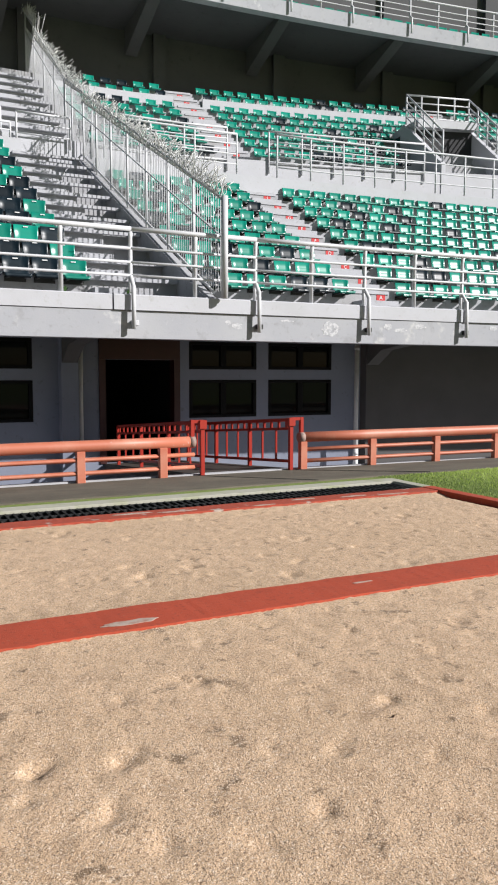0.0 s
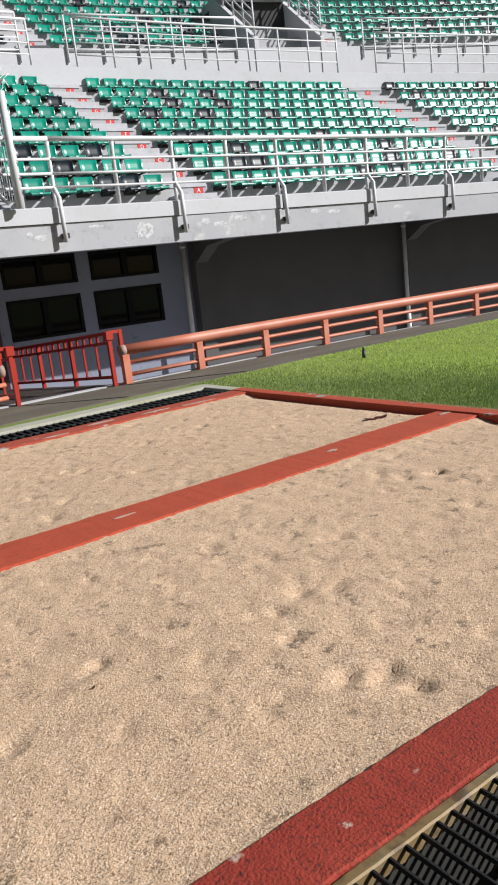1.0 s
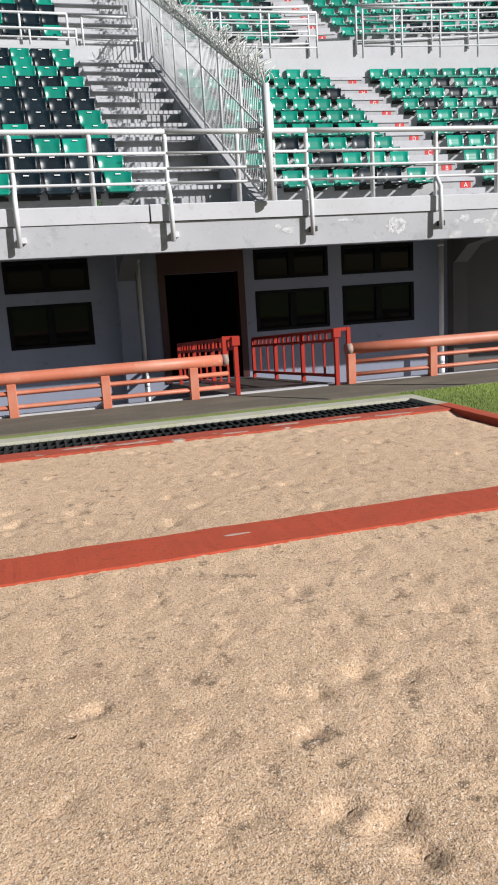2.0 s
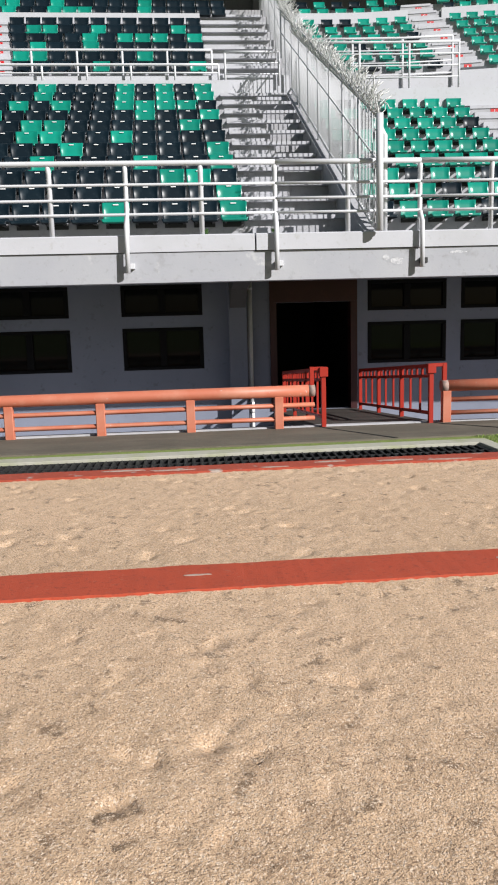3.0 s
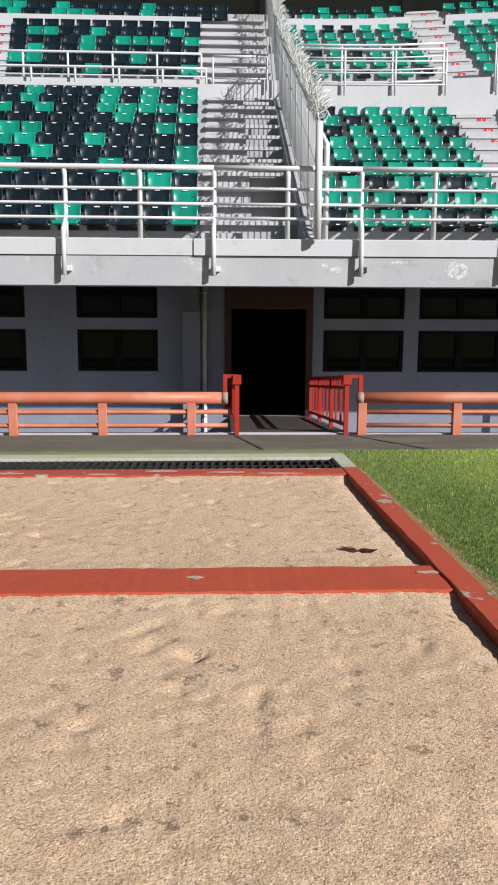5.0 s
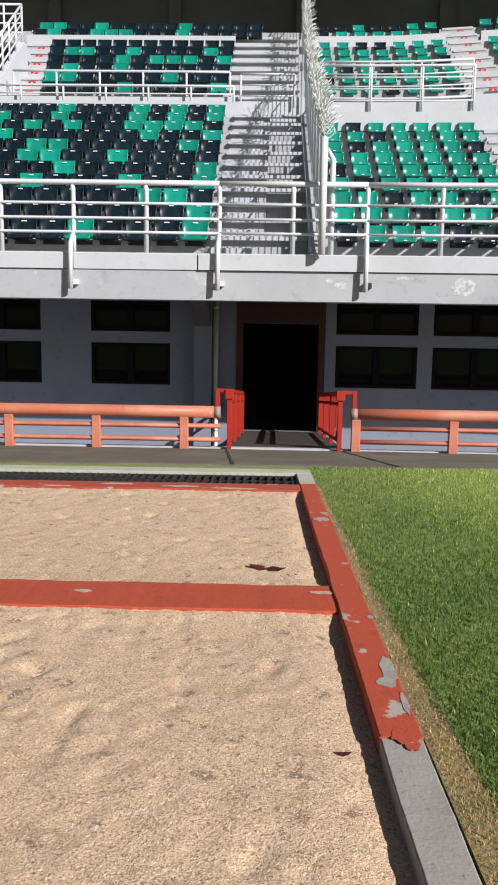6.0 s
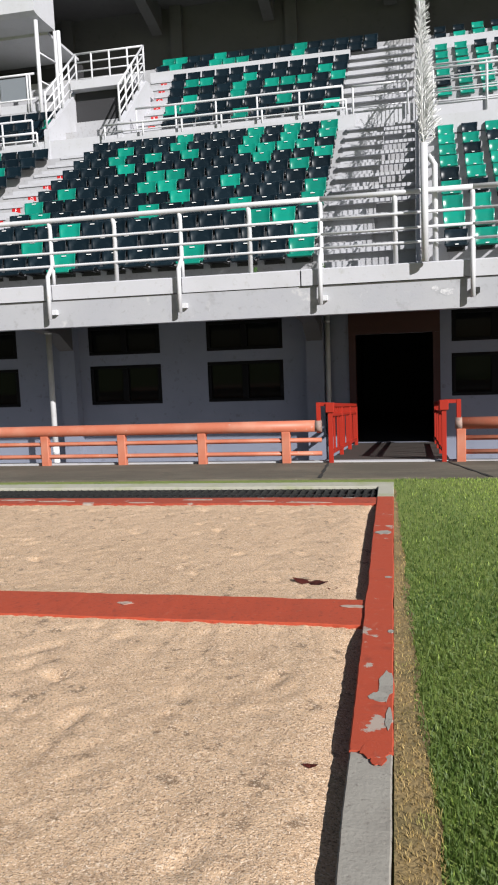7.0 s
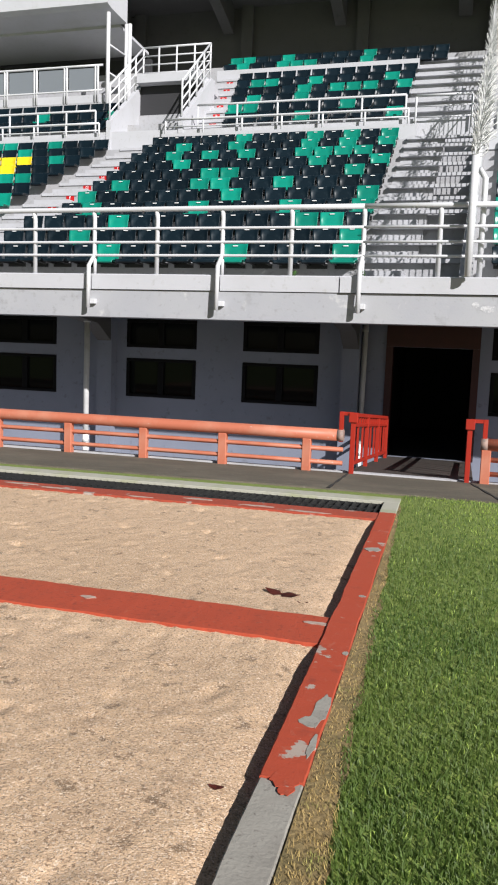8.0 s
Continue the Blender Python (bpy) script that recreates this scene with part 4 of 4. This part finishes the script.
def seat_bank():
    order = {"g": 0, "d": 1, "y": 2}
    verts, faces, index = [], [], []
    for n, (c, m) in enumerate(BANK):
        a = np.array(m)
        verts.append(SHELL_V @ a[:3, :3].T + a[:3, 3])
        o = n * len(SHELL_V)
        faces += [tuple(v + o for v in f) for f in SHELL_F]
        index += [order[c]] * len(SHELL_F)
    me = flat_mesh("seat_bank", np.concatenate(verts).tolist(), faces, M_GREEN_BANK, True)
    me.materials.append(M_DARK_BANK)
    me.materials.append(M_YELLOW)
    me.polygons.foreach_set("material_index", index)
    return tagged(new("seat_bank", me), "rows of green, dark and yellow plastic seats farther off", "seats", kind="stuff")


seat_bank()


# ---- row signs on the aisle risers ----
def sign_mesh(letter):
    cu = bpy.data.curves.new("letter", "FONT")
    cu.body, cu.size, cu.extrude, cu.align_x, cu.align_y = letter, 0.13, 0.002, "CENTER", "CENTER"
    tmp = bpy.data.objects.new("letter", cu)
    scene.collection.objects.link(tmp)
    me = bpy.data.meshes.new_from_object(tmp.evaluated_get(bpy.context.evaluated_depsgraph_get()))
    bpy.data.objects.remove(tmp)
    me.materials.clear()
    me.materials.append(M_PLATE)
    return me


SIGN = mesh_of("plate", box(bmesh.new(), -0.12, 0.12, -0.008, 0.0, -0.075, 0.075, 0.002), M_SIGN)


def row_sign(letter, me, s, d, z):
    ob = thing("row_sign", "red row sign with the white letter %s on a step" % letter, "sign", "row signs")
    ob.matrix_basis = Matrix.Translation(at(s, d, z)) @ pose(0, 0, 0, 0, 0, heading(s))
    part("plate", SIGN, None, ob)
    o = part("letter", me, None, ob)
    o.matrix_basis = pose(0, -0.011, 0, 90, 0, 0)


for k, letter in enumerate("ABCDEFGHI"):
    me = sign_mesh(letter)
    row_sign(letter, me, 6.52 + 0.04 * k, FIRST + ROW * k - 0.002, DECK_Z + RISE * k + 0.345)
    row_sign(letter, me, 16.75 + 0.07 * k, FIRST + ROW * k - 0.002, DECK_Z + RISE * k + 0.345)
    row_sign(letter, me, -9.05 + 0.06 * k, FIRST + ROW_W * k - 0.002, DECK_Z + RISE_W * k + 0.335)
    if k < UP_TIERS:
        for s in (6.9, 17.7, -6.75 - 0.18 * k):
            row_sign(letter, me, s, UP_D + 1.1 + UP_ROW * k - 0.002, UP_Z + UP_RISE * k + 0.42)


# ---- stairwell boxes in the upper seats ----
def stairwell(s0, s1, label):
    ob = thing("stairwell", label, "stairwell", "stairwell boxes")
    d0, d1, zf, zt = UP_D - 0.18, 13.4, 8.35, 10.45
    for a in (s0, s1 - 0.16):
        part("side_wall", sweep(bmesh.new(), [(d0, CROSS_Z), (d0, zf), (d1, zt), (d1 + 0.3, zt), (d1 + 0.3, CROSS_Z)], a, a + 0.16), M_WHITE_CONC, ob)
    part("roof", sweep(bmesh.new(), [(d1 - 0.75, zt - 0.28), (d1 - 0.75, zt + 0.012), (d1 + 1.2, zt + 0.012), (d1 + 1.2, zt - 0.28)], s0 + 0.162, s1 - 0.162), M_WHITE_CONC, ob)
    # a dark sheet closes the opening in place of real depth and shade
    part("opening", sweep(bmesh.new(), [(d1 - 0.4, CROSS_Z), (d1 - 0.4, zt - 0.29), (d1 - 0.3, zt - 0.29), (d1 - 0.3, CROSS_Z)], s0 + 0.17, s1 - 0.17), M_INNER, ob, "dark sheet standing in for the stairwell opening's shade")
    h = 1.15
    for a in (s0 + 0.08, s1 - 0.08):
        for i in range(5):
            d = d0 + 0.08 + (d1 - d0 - 0.08) * i / 4
            z = zf + (zt - zf) * (d - d0) / (d1 - d0)
            bar_on(ob, "post", [at(a, d, z), at(a, d, z + h)], 0.034)
        for k in range(4):
            bar_on(ob, "rail", [at(a, d0 + 0.08, zf + h * (1 - k * 0.25)), at(a, d1, zt + h * (1 - k * 0.25))], 0.036 if k == 0 else 0.026)
    for i in range(1, 4):
        s = s0 + (s1 - s0) * i / 4
        bar_on(ob, "post", [at(s, d1, zt), at(s, d1, zt + h)], 0.034)
    for k in range(4):
        bar_on(ob, "rail", [at(s0 + 0.08, d1, zt + h * (1 - k * 0.25)), at(s1 - 0.08, d1, zt + h * (1 - k * 0.25))], 0.036 if k == 0 else 0.026)
    return ob


stairwell(-9.95, -7.3, "white concrete stairwell box with white pipe railings among dark seats")
stairwell(13.9, 16.7, "white concrete stairwell box with white pipe railings among green seats")


# ---- roofed box at the stand's west end ----
def vip_box():
    ob = thing("spectator_box", "white roofed spectator box with a glazed balcony", "box")
    sa, sb = -24.0, -11.7
    part("roof", sweep(bmesh.new(), [(14.2, 13.62), (14.2, 15.6), (15.9, 15.6), (15.9, 13.55), (14.5, 13.55)], sa, sb), M_WHITE_CONC, ob)
    part("ceiling_tray", sweep(bmesh.new(), [(15.902, 13.45), (15.902, 13.56), (18.698, 13.56), (18.698, 13.45)], sa, sb - 0.3), M_WHITE_CONC, ob)
    part("balcony_wall", sweep(bmesh.new(), [(14.75, 9.2), (14.75, 10.6), (14.95, 10.6), (14.95, 9.2)], sa, sb - 0.4), M_WHITE_CONC, ob)
    part("rear_wall", sweep(bmesh.new(), [(18.7, 9.2), (18.7, 13.298), (18.9, 13.298), (18.9, 9.2)], sa, sb - 0.2), M_INNER, ob)
    for i in range(8):
        s = sb - 0.6 - 1.3 * i
        bar_on(ob, "post", [at(s, 14.70, 10.3), at(s, 14.70, 11.64)], 0.04)
        bar_on(ob, "post", [at(s - 0.11, 14.70, 10.3), at(s - 0.11, 14.70, 11.64)], 0.035)
        part("pane", sweep(bmesh.new(), [(14.715, 10.78), (14.715, 11.56), (14.727, 11.56), (14.727, 10.78)], s - 1.22, s - 0.06), M_PANE, ob)
    bar_on(ob, "top_rail", along(sa, sb - 0.4, 14.70, 11.64), 0.045)
    bar_on(ob, "rail", along(sa, sb - 0.4, 14.70, 10.74), 0.036)
    for s, d in ((sb - 0.1, 14.5), (sb + 0.12, 15.6), (sb + 0.26, 15.6)):
        bar_on(ob, "column", [at(s, d, 9.3), at(s, d, 13.4)], 0.075, sides=10)
    for z in (11.3, 12.3):
        bar_on(ob, "rail", [at(sb - 0.1, 14.5, z), at(sb + 0.12, 15.6, z - 0.05)], 0.035)
    return ob


M_PANE = mat("smoked_balcony_glass", (0.20, 0.22, 0.24), 0.08)
vip_box()

# ---- upper deck railing ----
ob = thing("upper_deck_railing", "white steel railing along the upper deck's edge", "railing")
for i in range(-6, 24):
    s = 1.27 * i + 0.4
    if i % 2 == 0:
        bar_on(ob, "post", [at(s, 16.35, 17.05), at(s, 16.35, 16.35), at(s, 16.2, 16.2), at(s, 16.19, 15.55)], 0.042)
    else:
        bar_on(ob, "post", [at(s, 16.38, 15.98), at(s, 16.38, 17.05)], 0.04)
for z, r in ((17.07, 0.042), (16.75, 0.024), (16.5, 0.024), (16.26, 0.024)):
    bar_on(ob, "rail", along(-8, 30, 16.34, z), r)


# ---- drain gratings ----
def far_grating():
    ob = thing("drain_grating", "black slatted grating over the drain beside the path", "grating", "drain gratings")
    slat = mesh_of("slat", box(bmesh.new(), -0.008, 0.008, FAR1 + 0.02, GRATE1 - 0.02, -0.075, -0.012), M_GRATE)
    x = -0.05
    while x > PIT_W:
        o = part("slat", slat, None, ob)
        o.matrix_basis = Matrix.Translation((SKEW * 3.4 + x, 0, TILT * x)) @ pose(0, 0, 0, 0, -24, 0)
        x -= 0.072
    for y in (FAR1 + 0.015, (FAR1 + GRATE1) / 2, GRATE1 - 0.015):
        b2 = box(bmesh.new(), PIT_W, -0.01, y - 0.012, y + 0.012, -0.06, -0.016)
        o = lay(part("bearer", b2, M_GRATE, ob))
    return ob


def near_grating():
    ob = thing("drain_grating", "black barred grating over the drain beside the track", "grating", "drain gratings")
    bar = mesh_of("bar", box(bmesh.new(), -0.003, 0.003, DRAIN0, NEAR1 - 0.036, -0.022, -0.008), M_GRATE)
    x = -0.03
    while x > PIT_W:
        o = part("bar", bar, None, ob)
        o.matrix_basis = Matrix.Translation((SKEW * -2.9 + x, 0, TILT * x)) @ Matrix.Shear("XY", 4, (0.0, 0.0))
        x -= 0.052
    for y in (NEAR1 - 0.19, NEAR1 - 0.42):
        lay(part("bearer", box(bmesh.new(), PIT_W, -0.01, y - 0.005, y + 0.005, -0.17, -0.14), M_GRATE, ob))
    return ob


far_grating()
near_grating()


# ---- turf ----
def turf():
    """Grass blades on the turf east of the pits, and a strip of dry ones along the kerb."""
    rng = np.random.RandomState(4)
    n = 950000
    x, y = rng.uniform(0.03, 9.0, n), rng.uniform(-3.1, 4.15, n)
    near = np.hypot(x - 0.4, (y + 1.6) * 0.62)                         # thinner with the distance from the kerb's near end
    keep = rng.uniform(0, 1, n) < np.clip(1.25 * np.exp(-near / 1.55), 0.13, 1) * np.clip((9.0 - x) / 3.5, 0, 1)
    x, y = x[keep], y[keep]
    h = rng.uniform(0.35, 1, len(x)) * 0.031
    patch = np.array([noise.noise((a * 1.4, b * 1.4, 2.0)) for a, b in zip(x, y)])
    strip = np.clip(0.078 - 0.020 * y, 0.012, 0.115)                   # the dry strip narrows away from the track
    worn = x < KERB_W + SKEW * y + strip + 0.05 * patch
    keep = ~worn | (rng.uniform(0, 1, len(x)) < 0.95)
    edge = np.array([line_y(a) for a in x]) + PATH_D - 0.02
    keep &= x > KERB_W + SKEW * y + 0.008
    keep &= y < edge
    x, y, h, patch, worn = (v[keep] for v in (x, y, h, patch, worn))
    h = h * (1 + 0.25 * patch) * np.where(worn, 0.85, 1)
    # pale share grows with distance: the brighter sunlit look, put into blade colour
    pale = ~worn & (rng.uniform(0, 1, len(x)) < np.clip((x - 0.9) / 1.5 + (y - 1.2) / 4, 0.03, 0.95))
    g = np.array([ground_z(a, b) for a, b in zip(x, y)])
    t = rng.uniform(0, 2 * math.pi, len(x))
    lean, tl = rng.uniform(0.1, 0.75, len(x)) * h, rng.uniform(0, 2 * math.pi, len(x))
    w = rng.uniform(0.0016, 0.0030, len(x)) * np.where(x > 1.6, 1.5, 1) * np.where(worn, 0.55, 1)
    base = np.stack([x, y, g - 0.005], -1)
    side = np.stack([w * np.cos(t), w * np.sin(t), 0 * t], -1)
    tip = base + np.stack([lean * np.cos(tl), lean * np.sin(tl), h], -1)
    mid = base + np.stack([0.3 * lean * np.cos(tl), 0.3 * lean * np.sin(tl), 0.6 * h], -1)
    for name, sel, material, label in (("turf_blades", ~worn & ~pale, M_BLADE, "short dense green lawn grass"), ("pale_turf_blades", pale, M_BLADE_PALE, "yellow-green lawn grass, coloured paler for its sunlit look farther off"), ("dry_grass", worn, M_STRAW, "dry straw-coloured grass along the kerb")):
        b, s, m, e = base[sel], side[sel], mid[sel], tip[sel]
        n = len(b)
        verts = np.stack([b - s, b + s, m + 0.8 * s, m - 0.8 * s, e], 1).reshape(-1, 3)
        i = np.arange(n) * 5
        faces = [f for k in i.tolist() for f in ((k, k + 1, k + 2, k + 3), (k + 3, k + 2, k + 4))]
        tagged(new(name, flat_mesh(name, verts.tolist(), faces, material)), label, "grass", kind="stuff")


# one lawn in two tones: lit look far off, shaded look close by
M_BLADE_PALE = mat("far_lit_grass_blade", (0.22, 0.285, 0.058), 0.6, vary=0.2, island=True)
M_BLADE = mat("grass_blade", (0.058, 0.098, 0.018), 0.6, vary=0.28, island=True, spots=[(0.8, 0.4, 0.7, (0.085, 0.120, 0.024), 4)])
for m in (M_BLADE, M_BLADE_PALE):            # leaves let part of the sun through
    nt = m.node_tree
    base = nt.nodes["Principled BSDF"]
    thin = nt.nodes.new("ShaderNodeBsdfTranslucent")
    nt.links.new(base.inputs["Base Color"].links[0].from_socket, thin.inputs["Color"])
    blend = nt.nodes.new("ShaderNodeAddShader")
    nt.links.new(base.outputs[0], blend.inputs[0])
    nt.links.new(thin.outputs[0], blend.inputs[1])
    nt.links.new(blend.outputs[0], nt.nodes["Material Output"].inputs["Surface"])
M_STRAW = mat("straw_blade", (0.42, 0.30, 0.115), 0.7, vary=0.35, island=True, spots=[(6, 0.55, 0.7, (0.22, 0.25, 0.06), 3)])
M_SOIL = mat("dry_soil", (0.27, 0.192, 0.085), 1.0, spots=[(5, 0.45, 0.65, (0.15, 0.12, 0.05), 6), (40, 0.5, 0.8, (0.28, 0.21, 0.10), 3)], bump=[(60, 0.6, 0.015)])
turf()
bm = bmesh.new()
rng = random.Random(8)
prev = None
for i in range(90):
    y = DRAIN0 + (EDGE1 - DRAIN0 - 0.3) * i / 89
    x0 = KERB_W + SKEW * y + 0.002
    x1 = x0 + min(0.115, max(0.012, 0.078 - 0.020 * y)) + 0.008 * math.sin(i * 0.9) + rng.uniform(0, 0.015)
    a, b = bm.verts.new((x0, y, ground_z(x0, y) + 0.004)), bm.verts.new((x1, y, ground_z(x1, y) + 0.001))
    if prev:
        bm.faces.new((prev[0], prev[1], b, a))
    prev = (a, b)
tagged(new("soil_strip", mesh_of("soil_strip", bm, M_SOIL)), "bare dry soil along the kerb's edge", "soil", kind="structure")


# ---- litter and marks ----
def litter(x, y, z, size, label, material, curl=0.3, seed=1):
    rng = random.Random(seed)
    bm = bmesh.new()
    n, rows = 7, []
    for i in range(n):
        u = i / (n - 1) * 2 - 1
        w = size * 0.22 * (1 - abs(u) ** 2.2) + size * 0.03
        h = curl * size * 0.25 * (u * u) + rng.uniform(0, 0.1) * size * curl
        rows.append([bm.verts.new((u * size / 2, v * w + rng.uniform(-0.1, 0.1) * size * 0.2, h + 0.004 + (0.02 * size if v == 0 else 0))) for v in (-1, 0, 1)])
    for a, b in zip(rows, rows[1:]):
        for k in (0, 1):
            bm.faces.new((a[k], a[k + 1], b[k + 1], b[k]))
    r = bmesh.ops.solidify(bm, geom=bm.faces[:], thickness=0.004)
    ob = tagged(new("litter", mesh_of("litter", bm, material)), label, "litter", "litter on the sand")
    ob.location = (x, y, z)
    ob.rotation_euler = (0, 0, rng.uniform(-0.4, 0.4))
    return ob


def surface(x, y):
    return TILT * x - 0.026


M_SCRAP = mat("torn_red_rubber", (0.16, 0.030, 0.02), 0.85, spots=[(20, 0.5, 0.7, (0.05, 0.02, 0.015), 4)])
litter(-0.34, 0.70, surface(-0.34, 0.70) - 0.003, 0.21, "torn curled scrap of dark red rubber on the sand", M_SCRAP, 0.3, 2)
litter(-0.205, 0.60, surface(-0.205, 0.60) - 0.003, 0.06, "small scrap of dark red rubber on the sand", M_SCRAP, 0.5, 3)
litter(-0.085, -1.19, surface(-0.085, -1.19) - 0.003, 0.05, "small scrap of red rubber beside the kerb", M_SCRAP, 0.5, 4)
rng = random.Random(33)
for i in range(13):
    x, y = rng.uniform(-7.5, -0.3), rng.choice((rng.uniform(-2.2, -0.2), rng.uniform(0.6, 2.8)))
    litter(x, y, surface(x, y), rng.uniform(0.02, 0.05), "small dry brown twig lying on the sand", M_TWIG, 0.4, 40 + i)

# pale patches worn through the red rubber
def worn_patch(x, y, w, d, z, seed, label, material=None):
    rng = random.Random(seed)
    bm = bmesh.new()
    ring = [bm.verts.new((w / 2 * math.cos(a) * rng.uniform(0.7, 1.05), d / 2 * math.sin(a) * rng.uniform(0.6, 1.1), 0.0)) for a in [2 * math.pi * i / 16 for i in range(16)]]
    top = bmesh.ops.extrude_face_region(bm, geom=[bm.faces.new(ring)])
    bmesh.ops.translate(bm, verts=[v for v in top["geom"] if isinstance(v, bmesh.types.BMVert)], vec=(0, 0, 0.003))
    ob = tagged(new("worn_patch", mesh_of("worn_patch", bm, material or M_BARE)), label, "patch", kind="structure")
    ob.location = (x, y, TILT * x + z)


M_BARE = mat("bare_worn_concrete", (0.44, 0.35, 0.29), 0.9, spots=[(20, 0.45, 0.7, (0.36, 0.20, 0.15), 5)], bump=[(80, 0.4, 0.004)])
worn_patch(-4.27, 0.10, 0.34, 0.085, 0.001, 1, "pale bare patch in the red strip")
worn_patch(-1.25, 0.205, 0.09, 0.05, 0.001, 2, "pale chip in the red strip")
worn_patch(-2.80, 0.20, 0.15, 0.022, 0.001, 10, "thin pale scratch in the red strip")
worn_patch(-0.06, 0.25, 0.15, 0.045, 0.001, 3, "pale scrape in the red strip")
worn_patch(0.128, -0.66, 0.062, 0.30, 0.011, 5, "grey bare patch along the red kerb", M_KERB)
worn_patch(0.108, -0.76, 0.075, 0.10, 0.0112, 11, "grey bare corner of a flaked patch on the red kerb", M_KERB)
worn_patch(0.150, -0.92, 0.026, 0.17, 0.0114, 6, "grey bare edge near the end of the red paint", M_KERB)
worn_patch(0.130, -0.10, 0.030, 0.05, 0.011, 7, "small grey chip in the red kerb", M_KERB)
worn_patch(0.090, 0.72, 0.05, 0.035, 0.011, 12, "small grey chip in the red kerb", M_KERB)
worn_patch(0.112, RED_END + 0.005, 0.115, 0.10, 0.0105, 8, "ragged end of the red paint on the kerb", M_RED_EAST)
worn_patch(0.128, RED_END - 0.045, 0.06, 0.08, 0.0100, 9, "flake of red paint at the kerb's end", M_RED_EAST)
worn_patch(0.025, 1.76, 0.125, 0.13, 0.011, 4, "grey bare patch across the red kerb", M_KERB)
for k, x in enumerate((-0.55, -1.0, -1.55, -2.05, -2.9, -3.3)):
    worn_patch(x + SKEW * 2.8, FAR0 + 0.035 + 0.06 * (k % 3), 0.42 - 0.05 * (k % 4), 0.045 + 0.012 * (k % 3), 0.0065, 30 + k, "pale chipped length of the red kerb")


# pale flakes and a chalky ring on the fascia
def fascia_flake(s, z, w, h, seed, label, hollow=False):
    rng = random.Random(seed)
    bm = bmesh.new()
    n = 18
    rim = [(rng.uniform(0.75, 1.1), rng.uniform(0.35, 0.62)) for _ in range(n)]
    rings = []
    for depth in (0.0, -0.003):
        out = [bm.verts.new((w / 2 * a * math.cos(2 * math.pi * i / n), depth, h / 2 * a * math.sin(2 * math.pi * i / n))) for i, (a, b) in enumerate(rim)]
        inn = [bm.verts.new((w / 2 * b * math.cos(2 * math.pi * i / n), depth, h / 2 * b * math.sin(2 * math.pi * i / n))) for i, (a, b) in enumerate(rim)]
        rings.append((out, inn))
    (o0, i0), (o1, i1) = rings
    for k in range(n):
        m = (k + 1) % n
        bm.faces.new((o1[k], o1[m], i1[m], i1[k]))
        bm.faces.new((o0[k], o0[m], o1[m], o1[k]))
        if hollow:
            bm.faces.new((i1[k], i1[m], i0[m], i0[k]))
    if not hollow:
        bm.faces.new(i1)
    ob = tagged(new("fascia_flake", mesh_of("fascia_flake", bm, M_CHALK)), label, "patch", kind="structure")
    ob.matrix_basis = Matrix.Translation(at(s, 0.139, z)) @ pose(0, 0, 0, 0, 0, heading(s))


M_CHALK = mat("chalky_white_scuff", (0.62, 0.62, 0.63), 0.9, spots=[(16, 0.42, 0.58, (0.42, 0.425, 0.445), 6)], bump=[(40, 0.3, 0.003)])
fascia_flake(4.08, 2.11, 0.42, 0.32, 1, "chalky white ring scuffed on the grey fascia", True)
fascia_flake(4.05, 2.12, 0.13, 0.16, 2, "chalky white scuff inside a ring on the fascia")
for k, (s, z, w, h) in enumerate(((5.75, 2.13, 0.34, 0.10), (5.45, 2.20, 0.22, 0.14), (6.25, 2.22, 0.30, 0.10), (8.2, 2.24, 0.26, 0.11), (8.7, 2.20, 0.42, 0.09), (2.05, 2.12, 0.24, 0.13), (1.86, 2.18, 0.12, 0.10), (3.1, 2.25, 0.30, 0.05), (10.6, 2.2, 0.35, 0.09))):
    fascia_flake(s, z, w, h, 20 + k, "pale flaked patch of paint on the grey fascia")

# sprinkler head in the turf
gz = ground_z(2.0, 3.2)
ob = thing("sprinkler", "small dark sprinkler head standing in the turf", "sprinkler")
part("riser", tube(bmesh.new(), [(2.0, 3.2, gz - 0.02), (2.0, 3.2, gz + 0.09)], 0.022, 10), M_STEEL, ob)
part("nozzle", tube(bmesh.new(), [(2.0, 3.2, gz + 0.09), (2.0, 3.2, gz + 0.13)], 0.014, 10), M_STEEL, ob)

# weeds on the coping
def weed(s, seed):
    rng = random.Random(seed)
    bm = bmesh.new()
    for i in range(22):
        a, h = rng.uniform(0, 6.28), rng.uniform(0.03, 0.11)
        c = Vector((rng.uniform(-0.04, 0.04), rng.uniform(-0.03, 0.03), 0))
        d = Vector((math.cos(a), math.sin(a), 0))
        w = d.cross(Vector((0, 0, 1))) * 0.018
        bm.faces.new([bm.verts.new(p) for p in (c, c + d * 0.03 + w + Vector((0, 0, h * 0.6)), c + d * 0.06 + Vector((0, 0, h)), c + d * 0.03 - w + Vector((0, 0, h * 0.6)))])
    ob = tagged(new("weed", mesh_of("weed", bm, M_LEAF)), "small green weed growing on the coping", "weed", "weeds on the coping")
    ob.location = at(s, 0.26, 2.625)


weed(-1.18, 1)
weed(-0.02, 2)
